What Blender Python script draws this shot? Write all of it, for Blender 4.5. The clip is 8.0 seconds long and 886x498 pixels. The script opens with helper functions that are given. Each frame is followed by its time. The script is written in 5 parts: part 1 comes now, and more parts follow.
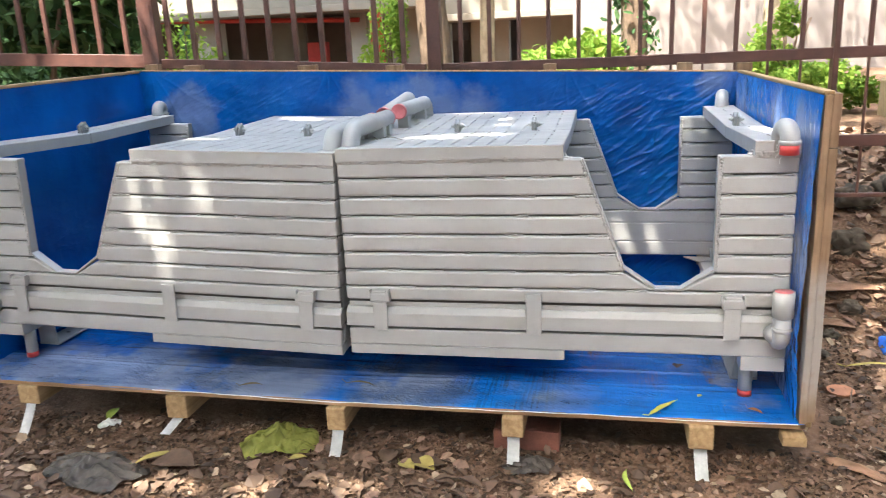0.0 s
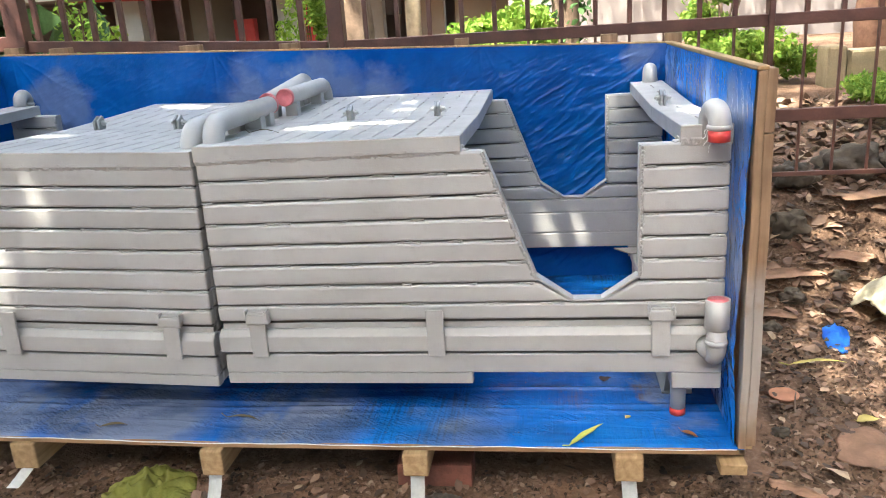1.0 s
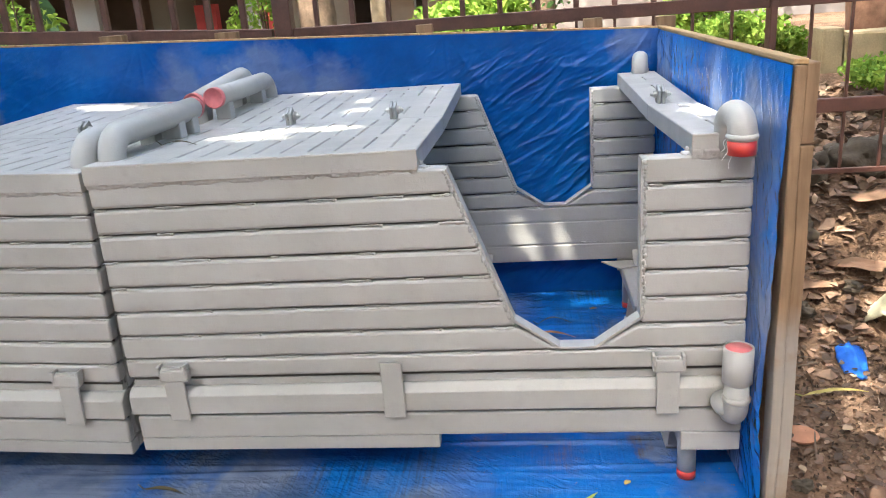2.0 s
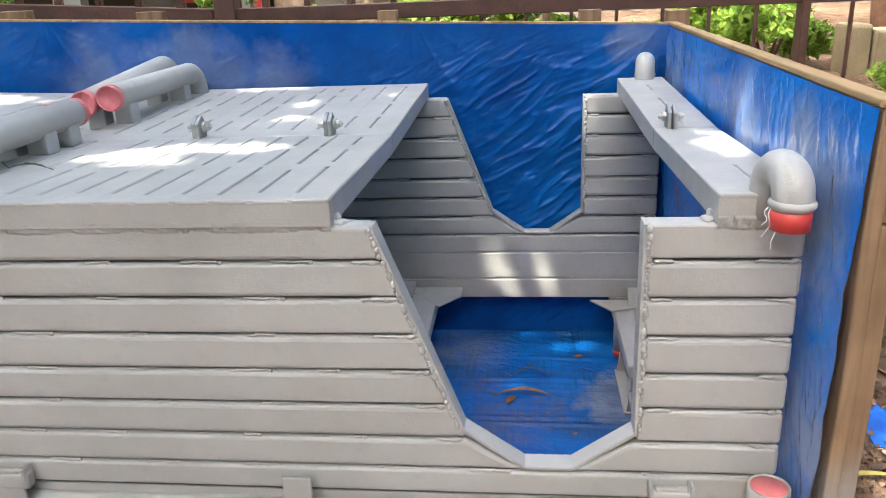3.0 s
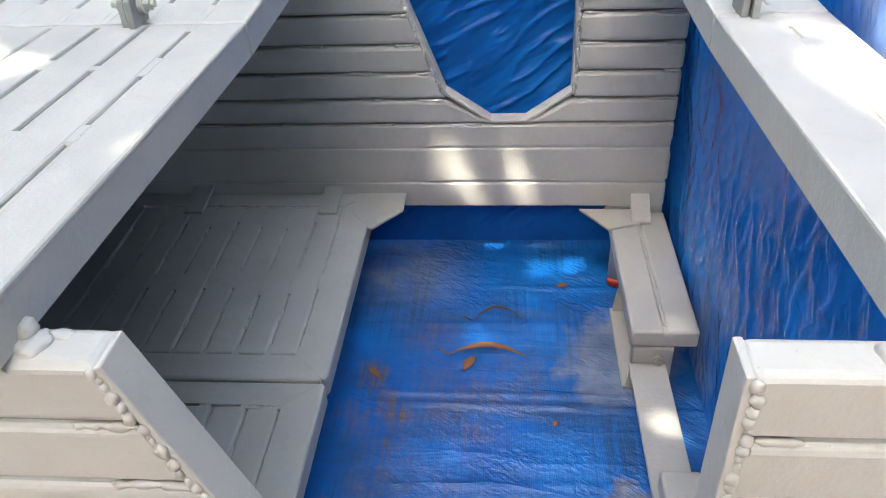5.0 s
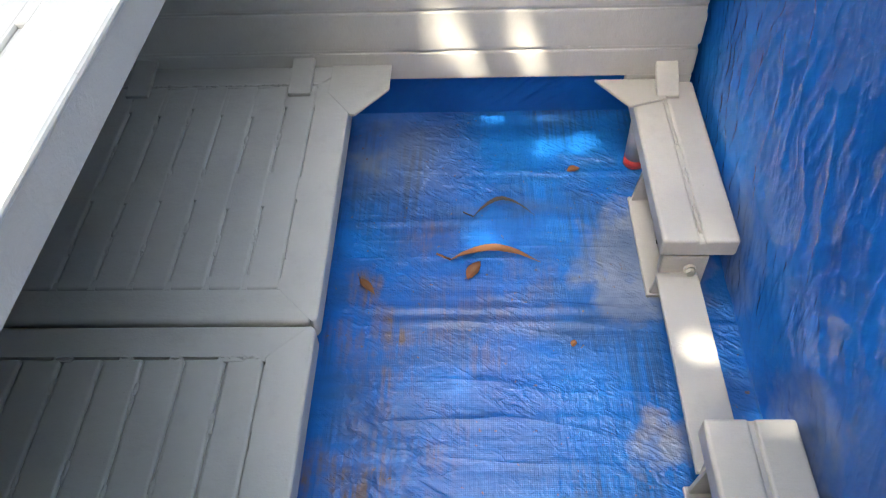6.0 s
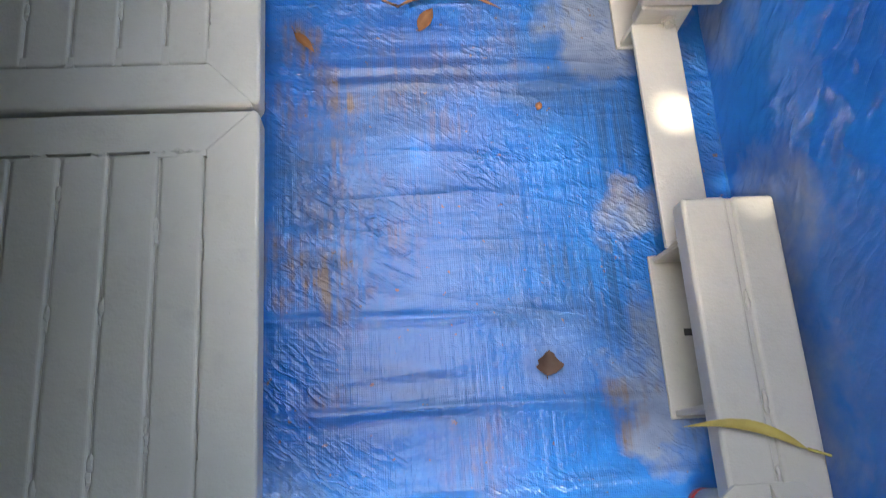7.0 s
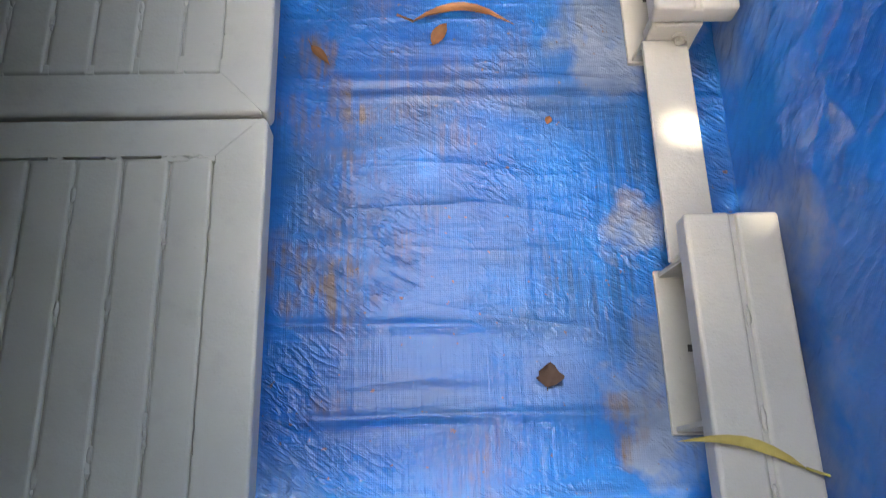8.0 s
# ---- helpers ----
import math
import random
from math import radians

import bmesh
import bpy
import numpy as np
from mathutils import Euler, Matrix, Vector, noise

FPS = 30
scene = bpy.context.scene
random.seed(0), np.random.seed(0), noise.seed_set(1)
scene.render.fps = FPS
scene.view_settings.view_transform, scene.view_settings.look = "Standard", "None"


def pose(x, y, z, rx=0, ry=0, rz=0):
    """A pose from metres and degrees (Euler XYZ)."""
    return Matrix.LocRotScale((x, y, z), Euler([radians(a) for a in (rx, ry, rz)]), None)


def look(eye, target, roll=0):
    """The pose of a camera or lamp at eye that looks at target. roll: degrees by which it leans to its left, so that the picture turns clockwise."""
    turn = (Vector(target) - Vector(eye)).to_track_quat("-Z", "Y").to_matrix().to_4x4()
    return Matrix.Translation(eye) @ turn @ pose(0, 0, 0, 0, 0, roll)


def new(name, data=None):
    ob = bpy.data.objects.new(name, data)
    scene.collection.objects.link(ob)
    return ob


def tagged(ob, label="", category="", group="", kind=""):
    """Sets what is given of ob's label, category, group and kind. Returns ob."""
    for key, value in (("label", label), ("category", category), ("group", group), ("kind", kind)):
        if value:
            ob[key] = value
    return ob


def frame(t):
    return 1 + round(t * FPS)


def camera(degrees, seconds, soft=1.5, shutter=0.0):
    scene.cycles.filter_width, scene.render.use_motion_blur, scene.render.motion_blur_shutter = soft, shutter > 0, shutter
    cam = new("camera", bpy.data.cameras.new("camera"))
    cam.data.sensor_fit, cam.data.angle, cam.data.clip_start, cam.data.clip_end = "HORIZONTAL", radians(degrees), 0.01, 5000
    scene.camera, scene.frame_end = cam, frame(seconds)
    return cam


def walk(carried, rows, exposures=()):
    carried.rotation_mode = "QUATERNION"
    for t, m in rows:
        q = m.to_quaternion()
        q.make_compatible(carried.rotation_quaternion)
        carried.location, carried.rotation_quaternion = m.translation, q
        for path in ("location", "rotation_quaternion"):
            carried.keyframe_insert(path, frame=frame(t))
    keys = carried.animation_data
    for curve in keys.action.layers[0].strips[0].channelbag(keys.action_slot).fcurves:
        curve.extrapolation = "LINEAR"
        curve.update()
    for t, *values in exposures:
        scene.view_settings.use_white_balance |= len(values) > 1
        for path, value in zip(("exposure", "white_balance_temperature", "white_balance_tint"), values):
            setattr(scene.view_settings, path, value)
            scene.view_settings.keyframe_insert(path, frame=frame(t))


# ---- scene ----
import functools

cam = camera(60.0, 8.0, soft=1.0, shutter=0.2)
PATH = [
    (0, (0.896, -2.491, 1.322), (0.49, -0.601, 0.81), -2.7),
    (0.5, (0.896, -2.326, 1.294), (0.623, -0.421, 0.751), -3.4),
    (1, (1.016, -2.07, 1.309), (0.732, -0.177, 0.73), -3.8),
    (1.2, (1.051, -2.0, 1.3), (0.758, -0.113, 0.706), -3.7),
    (2.3, (0.992, -1.488, 1.305), (0.813, 0.4, 0.671), -4.0),
    (2.5, (0.988, -1.396, 1.304), (0.831, 0.489, 0.657), -3.6),
    (3, (1.072, -1.114, 1.318), (0.858, 0.756, 0.641), -2.5),
    (3.5, (1.138, -0.905, 1.307), (0.858, 0.936, 0.578), -1.9),
    (4, (1.125, -0.65, 1.31), (0.868, 1.163, 0.507), -1.7),
    (4.5, (1.104, -0.476, 1.308), (0.918, 1.265, 0.342), -1.9),
    (4.7, (1.101, -0.427, 1.297), (0.934, 1.273, 0.256), -2.4),
    (5.8, (1.074, -0.113, 1.295), (0.94, 1.256, -0.157), -3.7),
    (6, (1.024, -0.055, 1.282), (0.949, 1.237, -0.243), -3.0),
    (6.5, (0.932, 0.052, 1.259), (1.015, 1.033, -0.482), 1.3),
    (7, (0.944, 0.117, 1.244), (1.092, 0.709, -0.661), 10.9),
    (7.5, (0.97, 0.107, 1.245), (1.09, 0.565, -0.699), 13.6),
    (8, (0.992, 0.096, 1.254), (1.045, 0.741, -0.638), 3.4),
]
EXPOSURES = [(0.0, 3.87, 7050, 3), (3.0, 3.7, 7200, 3), (4.0, 3.7, 7300, 3), (4.7, 3.87, 7600, 3), (6.0, 4.45, 8100, 2), (6.5, 4.3, 8600, 2), (7.0, 4.65, 9200, 3), (8.0, 4.65, 9200, 3)]
walk(cam, [(t, look(eye, target, roll)) for t, eye, target, roll in PATH], EXPOSURES)

# ---- light ----
SUN_WAY = Vector((0.25, 0.45, -1.0)).normalized()
world = bpy.data.worlds.new("sky")
scene.world = world
world.use_nodes = True
wn = world.node_tree
wn.nodes.clear()
sky = wn.nodes.new("ShaderNodeTexSky")
sky.sky_type = "NISHITA"
sky.sun_disc = False
sky.sun_elevation = math.asin(-SUN_WAY.z)
sky.sun_rotation = math.atan2(-SUN_WAY.x, -SUN_WAY.y)
sky.air_density, sky.dust_density, sky.ozone_density = 1.0, 3.0, 1.0
bgn = wn.nodes.new("ShaderNodeBackground")
bgn.inputs["Strength"].default_value = 0.15
won = wn.nodes.new("ShaderNodeOutputWorld")
wn.links.new(sky.outputs["Color"], bgn.inputs["Color"])
wn.links.new(bgn.outputs["Background"], won.inputs["Surface"])

sun = new("sun", bpy.data.lights.new("sun", "SUN"))
sun.data.energy, sun.data.angle, sun.data.color = 2.0, radians(0.5), (1.0, 0.98, 0.955)
sun.matrix_world = look((-3, -5, 12), Vector((-3, -5, 12)) + SUN_WAY)


# ---- materials ----
class Mat:
    """A small node-graph writer for one principled material."""

    def __init__(self, name):
        self.m = bpy.data.materials.new(name)
        self.m.use_nodes = True
        self.t = self.m.node_tree
        self.b = self.t.nodes["Principled BSDF"]
        self.co = self.node("ShaderNodeTexCoord").outputs["Object"]

    def node(self, kind, **inputs):
        n = self.t.nodes.new(kind)
        for k, v in inputs.items():
            self.put(n, k, v)
        return n

    def put(self, n, key, v):
        sock = n.inputs[key.replace("_", " ")] if isinstance(key, str) else n.inputs[key]
        if isinstance(v, bpy.types.NodeSocket):
            self.t.links.new(v, sock)
        else:
            sock.default_value = v

    def world_pos(self):
        return self.node("ShaderNodeNewGeometry").outputs["Position"]

    def scale(self, vec, xyz):
        n = self.node("ShaderNodeMapping")
        self.t.links.new(vec, n.inputs["Vector"])
        n.inputs["Scale"].default_value = xyz
        return n.outputs["Vector"]

    def noise(self, vec, size, detail=4.0, rough=0.55, warp=0.0):
        n = self.node("ShaderNodeTexNoise", Scale=size, Detail=detail, Roughness=rough, Distortion=warp)
        self.t.links.new(vec, n.inputs["Vector"])
        return n.outputs["Fac"]

    def ramp(self, fac, stops):
        n = self.node("ShaderNodeValToRGB")
        self.t.links.new(fac, n.inputs["Fac"])
        e = n.color_ramp.elements
        while len(e) < len(stops):
            e.new(0.5)
        for el, (p, c) in zip(e, stops):
            el.position = p
            el.color = (c, c, c, 1) if isinstance(c, (int, float)) else (*c, 1)
        return n.outputs["Color"]

    def mix(self, fac, a, b, mode="MIX"):
        n = self.node("ShaderNodeMix")
        n.data_type, n.blend_type = "RGBA", mode
        for i, v in ((0, fac), (6, a), (7, b)):
            if isinstance(v, bpy.types.NodeSocket):
                self.t.links.new(v, n.inputs[i])
            else:
                n.inputs[i].default_value = v if i == 0 else (*v, 1)
        return n.outputs[2]

    def math(self, op, a, b=0.0):
        n = self.node("ShaderNodeMath")
        n.operation = op
        self.put(n, 0, a)
        self.put(n, 1, b)
        return n.outputs[0]

    def bump(self, height, strength, distance, under=None):
        n = self.node("ShaderNodeBump", Strength=strength, Distance=distance)
        self.t.links.new(height, n.inputs["Height"])
        if under is not None:
            self.t.links.new(under, n.inputs["Normal"])
        return n.outputs["Normal"]

    def done(self, color=None, rough=None, normal=None, metal=0.0, spec=0.5):
        for key, v in (("Base Color", color), ("Roughness", rough), ("Normal", normal), ("Metallic", metal), ("Specular IOR Level", spec)):
            if v is not None:
                self.put(self.b, key, (*v, 1) if isinstance(v, tuple) else v)
        return self.m


def plain(name, color, rough=0.6, vary=0.25, size=12.0, bump=0.3, metal=0.0, spec=0.5, grain=90.0):
    m = Mat(name)
    big, fine = m.noise(m.co, size, 5), m.noise(m.co, grain, 3)
    lo = tuple(c * (1 - vary) for c in color)
    hi = tuple(min(1, c * (1 + vary)) for c in color)
    c = m.mix(m.ramp(big, [(0.3, 0.0), (0.7, 1.0)]), lo, hi)
    c = m.mix(m.ramp(fine, [(0.35, 0.0), (0.65, 0.35)]), c, tuple(v * 0.7 for v in color))
    return m.done(c, rough, m.bump(fine, bump, 0.004), metal, spec)


def paint_material():
    m = Mat("grey_paint")
    p = m.world_pos()
    base = m.mix(m.ramp(m.noise(p, 3.5, 4), [(0.35, 0.0), (0.7, 1.0)]), (0.298, 0.286, 0.274), (0.354, 0.341, 0.327))
    stain = m.ramp(m.noise(p, 22, 6, 0.65), [(0.56, 0.0), (0.74, 0.35)])
    c = m.mix(stain, base, (0.235, 0.23, 0.22))
    specks = m.ramp(m.noise(p, 160, 2), [(0.72, 0.0), (0.78, 0.55)])
    c = m.mix(specks, c, (0.2, 0.19, 0.18))
    n = m.bump(m.noise(p, 24, 5, 0.6), 0.26, 0.006)
    n = m.bump(m.noise(m.scale(p, (30, 90, 160)), 1.0, 4, 0.6), 0.2, 0.002, n)
    n = m.bump(m.noise(p, 260, 3), 0.24, 0.0015, n)
    r = m.ramp(m.noise(p, 9, 3), [(0.3, 0.36), (0.7, 0.5)])
    return m.done(c, r, n, spec=0.45)


def tarp_material(name, low, high, spots, haze, gloss):
    """Glossy woven tarpaulin. spots: (x, y, z, reach, amount) of grey overspray; haze: the most that it covers."""
    m = Mat(name)
    p = m.world_pos()
    floor = name.endswith("floor")
    drift = m.node("ShaderNodeTexNoise", Scale=9.0, Detail=4.0, Roughness=0.6)
    m.put(drift, "Vector", p)
    warped = m.node("ShaderNodeVectorMath")
    warped.operation = "MULTIPLY_ADD"
    m.put(warped, 0, drift.outputs["Color"])
    warped.inputs[1].default_value = (0.22, 0.22, 0.22)
    shifted = m.node("ShaderNodeVectorMath")
    m.put(shifted, 0, p)
    shifted.inputs[1].default_value = (-0.11, -0.11, -0.11)
    m.put(warped, 2, shifted.outputs["Vector"])
    c = m.mix(m.ramp(m.noise(p, 2.6, 5), [(0.3, 0.0), (0.7, 1.0)]), low, high)

    def near(x, y, z, reach, squash=(1.0, 1.0, 1.0)):
        d = m.node("ShaderNodeVectorMath")
        d.operation = "DISTANCE"
        m.put(d, 0, m.scale(warped.outputs["Vector"], squash))
        d.inputs[1].default_value = (x * squash[0], y * squash[1], z * squash[2])
        return m.math("MAXIMUM", m.math("SUBTRACT", 1.0, m.math("DIVIDE", d.outputs["Value"], reach)), 0.0)

    def most(fields):
        return functools.reduce(lambda a, b: m.math("MAXIMUM", a, b), fields)

    def lines(turn, stretch, size, sharp):
        mp = m.node("ShaderNodeMapping")
        m.put(mp, "Vector", p)
        mp.inputs["Rotation"].default_value = [radians(a) for a in turn]
        ridge = m.math("ABSOLUTE", m.math("SUBTRACT", m.noise(m.scale(mp.outputs["Vector"], stretch), size, 3, 0.5, 0.3), 0.5))
        return m.math("POWER", m.math("SUBTRACT", 1.0, m.math("MINIMUM", m.math("MULTIPLY", ridge, sharp), 1.0)), 2.0)

    if floor:
        # dirt caught between the threads
        weft = m.ramp(m.noise(m.scale(p, (110, 4, 1)), 1.0, 3, 0.5), [(0.46, 0.0), (0.62, 0.62)])
        worn = m.ramp(m.noise(p, 4.7, 3), [(0.46, 0.0), (0.64, 1.0)])
        c = m.mix(m.math("MULTIPLY", weft, worn), c, (0.012, 0.04, 0.1))
    # dusting of grey overspray, cloudy at its rim
    dust = most([m.math("MULTIPLY", near(x, y, z, r), k) for x, y, z, r, k in spots])
    cloud = m.ramp(m.noise(p, 9, 4, 0.5), [(0.25, 0.3), (0.7, 1.7)])
    c = m.mix(m.math("MINIMUM", m.math("MULTIPLY", dust, cloud), haze), c, (0.2, 0.21, 0.225) if floor else (0.25, 0.265, 0.29))
    if floor:
        # dull dirt, then brown stains drawn out along the weave
        dirt = m.ramp(m.noise(m.scale(p, (2.6, 4.6, 1)), 1.6, 4, 0.6), [(0.46, 0.0), (0.7, 0.72)])
        c = m.mix(dirt, c, (0.02, 0.05, 0.12))
        stains = ((0.85, 0.43, 0.11, 0.85), (0.775, 0.46, 0.07, 1.0), (0.87, 0.7, 0.12, 0.75), (0.88, 0.58, 0.09, 0.45), (1.3, 0.2, 0.06, 0.8), (1.32, 0.54, 0.05, 0.7), (0.82, 0.84, 0.06, 0.8), (1.02, 0.75, 0.17, 0.4), (1.07, 0.17, 0.09, 0.4), (0.83, 0.22, 0.05, 0.4), (0.93, 0.96, 0.09, 0.4), (1.15, 0.83, 0.08, 0.4), (0.97, 0.5, 0.1, 0.3))
        stain = most([m.math("MULTIPLY", near(x, y, 0.122, r), k) for x, y, r, k in stains])
        thread = m.ramp(m.noise(m.scale(p, (95, 6, 1)), 1.0, 4), [(0.36, 0.25), (0.62, 1.5)])
        patchy = m.ramp(m.noise(p, 17, 5, 0.6), [(0.36, 0.15), (0.66, 1.5)])
        c = m.mix(m.math("MINIMUM", m.math("MULTIPLY", m.math("MULTIPLY", stain, thread), patchy), 0.85), c, (0.13, 0.082, 0.05))
        grit = m.ramp(m.noise(m.scale(p, (1, 1, 1)), 85, 2), [(0.71, 0.0), (0.75, 0.8)])
        c = m.mix(grit, c, (0.12, 0.075, 0.05))
        n = m.bump(m.noise(m.scale(p, (1.2, 8.0, 3.0)), 1.5, 4, 0.55, 0.8), 0.22, 0.02)
        n = m.bump(lines((0, 0, 4), (0.7, 5.0, 1.0), 1.3, 14.0), 0.2, 0.005, n)
        n = m.bump(m.math("MULTIPLY", m.noise(m.scale(p, (85, 3.5, 1)), 1.0, 4, 0.6), m.ramp(m.noise(p, 3.1, 3), [(0.38, 0.1), (0.62, 1.0)])), 0.42, 0.005, n)
        n = m.bump(m.math("MULTIPLY", lines((0, 0, 32), (1.0, 2.6, 1.0), 21.0, 4.5), m.ramp(m.noise(p, 4.3, 3), [(0.42, 0.0), (0.6, 1.0)])), 0.5, 0.004, n)
        n = m.bump(m.math("MULTIPLY", m.noise(p, 48, 4, 0.6, 1.0), m.ramp(m.noise(p, 5.3, 2), [(0.4, 0.2), (0.62, 1.0)])), 0.4, 0.005, n)
    else:
        # fine pale scratches and worn threads, with glints put into the colour
        pale_streak = m.ramp(m.noise(m.scale(p, (40, 70, 3.0)), 1.0, 3, 0.6), [(0.64, 0.0), (0.82, 0.16)])
        c = m.mix(m.mix(m.ramp(m.noise(p, 3.3, 3), [(0.42, 0.0), (0.6, 1.0)]), (0, 0, 0), pale_streak), c, (0.11, 0.24, 0.46))
        n = m.bump(m.noise(m.scale(p, (3.0, 4.0, 2.0)), 1.0, 3, 0.5, 0.6), 0.3, 0.02)
        if name.endswith("side"):
            n = m.bump(lines((24, 0, 0), (1.0, 4.0, 1.6), 5.0, 6.0), 0.2, 0.004, n)
            n = m.bump(lines((-38, 0, 0), (1.0, 3.0, 1.6), 8.0, 4.0), 0.13, 0.004, n)
        else:
            n = m.bump(lines((0, 30, 0), (1.3, 2.0, 5.0), 3.5, 6.0), 0.25, 0.004, n)
            n = m.bump(m.noise(m.scale(p, (14.0, 34.0, 6.0)), 1.0, 4, 0.6, 0.5), 0.2, 0.005, n)
    for axis in ("X", "Y" if floor else "Z"):
        w = m.node("ShaderNodeTexWave", Scale=95.0, Distortion=0.6, Detail=1.0)
        w.bands_direction = axis
        m.put(w, "Vector", p)
        n = m.bump(w.outputs["Fac"], 0.08, 0.001, n)
    r = m.ramp(m.noise(p, 12, 4), [(0.3, 0.05 if floor else 0.07), (0.7, 0.13 if floor else 0.17)])
    return m.done(c, r, n, spec=gloss)


def wood_material(name, light, dark, along="Y", sprayed=None):
    m = Mat(name)
    s = {"X": (2, 30, 30), "Y": (30, 2, 30), "Z": (30, 30, 2)}[along]
    g = m.noise(m.scale(m.co, s), 1.5, 6, 0.6, 0.4)
    c = m.mix(m.ramp(g, [(0.3, 0.0), (0.7, 1.0)]), dark, light)
    c = m.mix(m.ramp(m.noise(m.co, 6, 4), [(0.5, 0.0), (0.75, 0.55)]), c, tuple(v * 0.5 for v in dark))
    if sprayed:
        d = m.node("ShaderNodeVectorMath")
        d.operation = "DISTANCE"
        m.put(d, 0, m.world_pos())
        d.inputs[1].default_value = sprayed[:3]
        f = m.math("MAXIMUM", m.math("SUBTRACT", 1.0, m.math("DIVIDE", d.outputs["Value"], sprayed[3])), 0.0)
        f = m.math("MINIMUM", m.math("MULTIPLY", f, m.ramp(m.noise(m.co, 14, 4), [(0.3, 0.4), (0.7, 1.9)])), 0.55)
        c = m.mix(f, c, (0.3, 0.3, 0.295))
    return m.done(c, 0.8, m.bump(g, 0.35, 0.004), spec=0.25)


def soil_material():
    m = Mat("soil")
    p = m.world_pos()
    c = m.mix(m.ramp(m.noise(p, 5, 6, 0.65), [(0.3, 0.0), (0.7, 1.0)]), (0.06, 0.036, 0.024), (0.22, 0.13, 0.085))
    c = m.mix(m.ramp(m.noise(p, 55, 5, 0.7), [(0.5, 0.0), (0.72, 0.8)]), c, (0.26, 0.17, 0.12))
    n = m.bump(m.noise(p, 60, 6, 0.7), 0.9, 0.02)
    n = m.bump(m.noise(p, 14, 4), 0.6, 0.03, n)
    return m.done(c, 0.95, n, spec=0.15)


def leaf_material(name, a, b, translucent=0.0, rough=0.7, shades=None):
    m = Mat(name)
    rnd = m.node("ShaderNodeNewGeometry").outputs["Random Per Island"]
    c = m.ramp(rnd, shades) if shades else m.mix(rnd, a, b)
    c = m.mix(m.ramp(m.noise(m.co, 40, 3), [(0.4, 0.0), (0.7, 0.4)]), c, tuple(v * 0.5 for v in a))
    mat = m.done(c, rough, None, spec=0.3)
    if translucent:
        m.b.inputs["Transmission Weight"].default_value = 0.0
        tr = m.node("ShaderNodeBsdfTranslucent")
        m.put(tr, "Color", c)
        mx = m.node("ShaderNodeMixShader", Fac=translucent)
        m.t.links.new(m.b.outputs[0], mx.inputs[1])
        m.t.links.new(tr.outputs[0], mx.inputs[2])
        m.t.links.new(mx.outputs[0], m.t.nodes["Material Output"].inputs["Surface"])
    return mat


PAINT = paint_material()
# one tarpaulin: side brightened and back darkened in colour for the light they get
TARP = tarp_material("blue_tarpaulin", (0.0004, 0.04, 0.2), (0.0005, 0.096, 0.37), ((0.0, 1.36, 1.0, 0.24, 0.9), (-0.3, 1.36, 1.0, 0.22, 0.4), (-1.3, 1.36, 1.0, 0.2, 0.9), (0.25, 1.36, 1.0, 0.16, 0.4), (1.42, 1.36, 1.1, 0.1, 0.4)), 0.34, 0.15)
# the spot at 1.33, 0.52 puts a sun patch into the overspray too
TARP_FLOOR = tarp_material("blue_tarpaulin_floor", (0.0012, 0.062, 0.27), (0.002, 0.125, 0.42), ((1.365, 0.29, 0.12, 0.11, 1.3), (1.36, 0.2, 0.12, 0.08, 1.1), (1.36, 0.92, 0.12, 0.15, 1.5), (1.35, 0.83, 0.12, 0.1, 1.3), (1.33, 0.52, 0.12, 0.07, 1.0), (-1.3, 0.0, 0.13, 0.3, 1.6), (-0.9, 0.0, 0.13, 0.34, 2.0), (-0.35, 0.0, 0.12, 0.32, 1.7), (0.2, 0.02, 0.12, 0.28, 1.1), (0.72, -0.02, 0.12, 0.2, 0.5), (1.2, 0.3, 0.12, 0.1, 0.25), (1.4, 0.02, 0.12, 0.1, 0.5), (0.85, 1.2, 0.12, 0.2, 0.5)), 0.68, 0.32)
# the spots near y 0.45 are overspray plus sun patches put into the colour
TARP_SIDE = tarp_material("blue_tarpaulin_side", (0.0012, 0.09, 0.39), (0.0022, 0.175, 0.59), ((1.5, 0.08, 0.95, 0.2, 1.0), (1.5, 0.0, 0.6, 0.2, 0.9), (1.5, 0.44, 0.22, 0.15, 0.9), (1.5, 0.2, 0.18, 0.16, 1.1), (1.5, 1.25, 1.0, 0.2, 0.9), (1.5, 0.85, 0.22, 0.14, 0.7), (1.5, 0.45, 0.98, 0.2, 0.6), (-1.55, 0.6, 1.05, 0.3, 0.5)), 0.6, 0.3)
PLY = wood_material("plywood_edge", (0.36, 0.22, 0.115), (0.2, 0.11, 0.055), "X")
TIMBER = wood_material("timber", (0.42, 0.28, 0.15), (0.24, 0.145, 0.07), "Y")
STUD = wood_material("stud_timber", (0.28, 0.18, 0.11), (0.155, 0.095, 0.057), "Z", (1.52, -0.1, 0.4, 0.26))
RED = plain("red_plastic", (0.52, 0.045, 0.04), 0.4, 0.12, 20, 0.1)
PINK = plain("faded_red_plastic", (0.55, 0.14, 0.15), 0.5, 0.15, 30, 0.1)
LUG = plain("dull_zinc_plate", (0.24, 0.24, 0.235), 0.5, 0.25, 40, 0.3, metal=0.3)
# near-black, so that the shade in the plank joints is in its colour
JOINT_SHADE = plain("joint_shade", (0.05, 0.047, 0.045), 0.7, 0.4, 30, 0.4)
STEEL = plain("zinc_steel", (0.42, 0.42, 0.40), 0.35, 0.2, 40, 0.2, metal=0.7)
DARK = plain("hole_shade", (0.02, 0.02, 0.02), 0.9, 0.1, 20, 0.1)
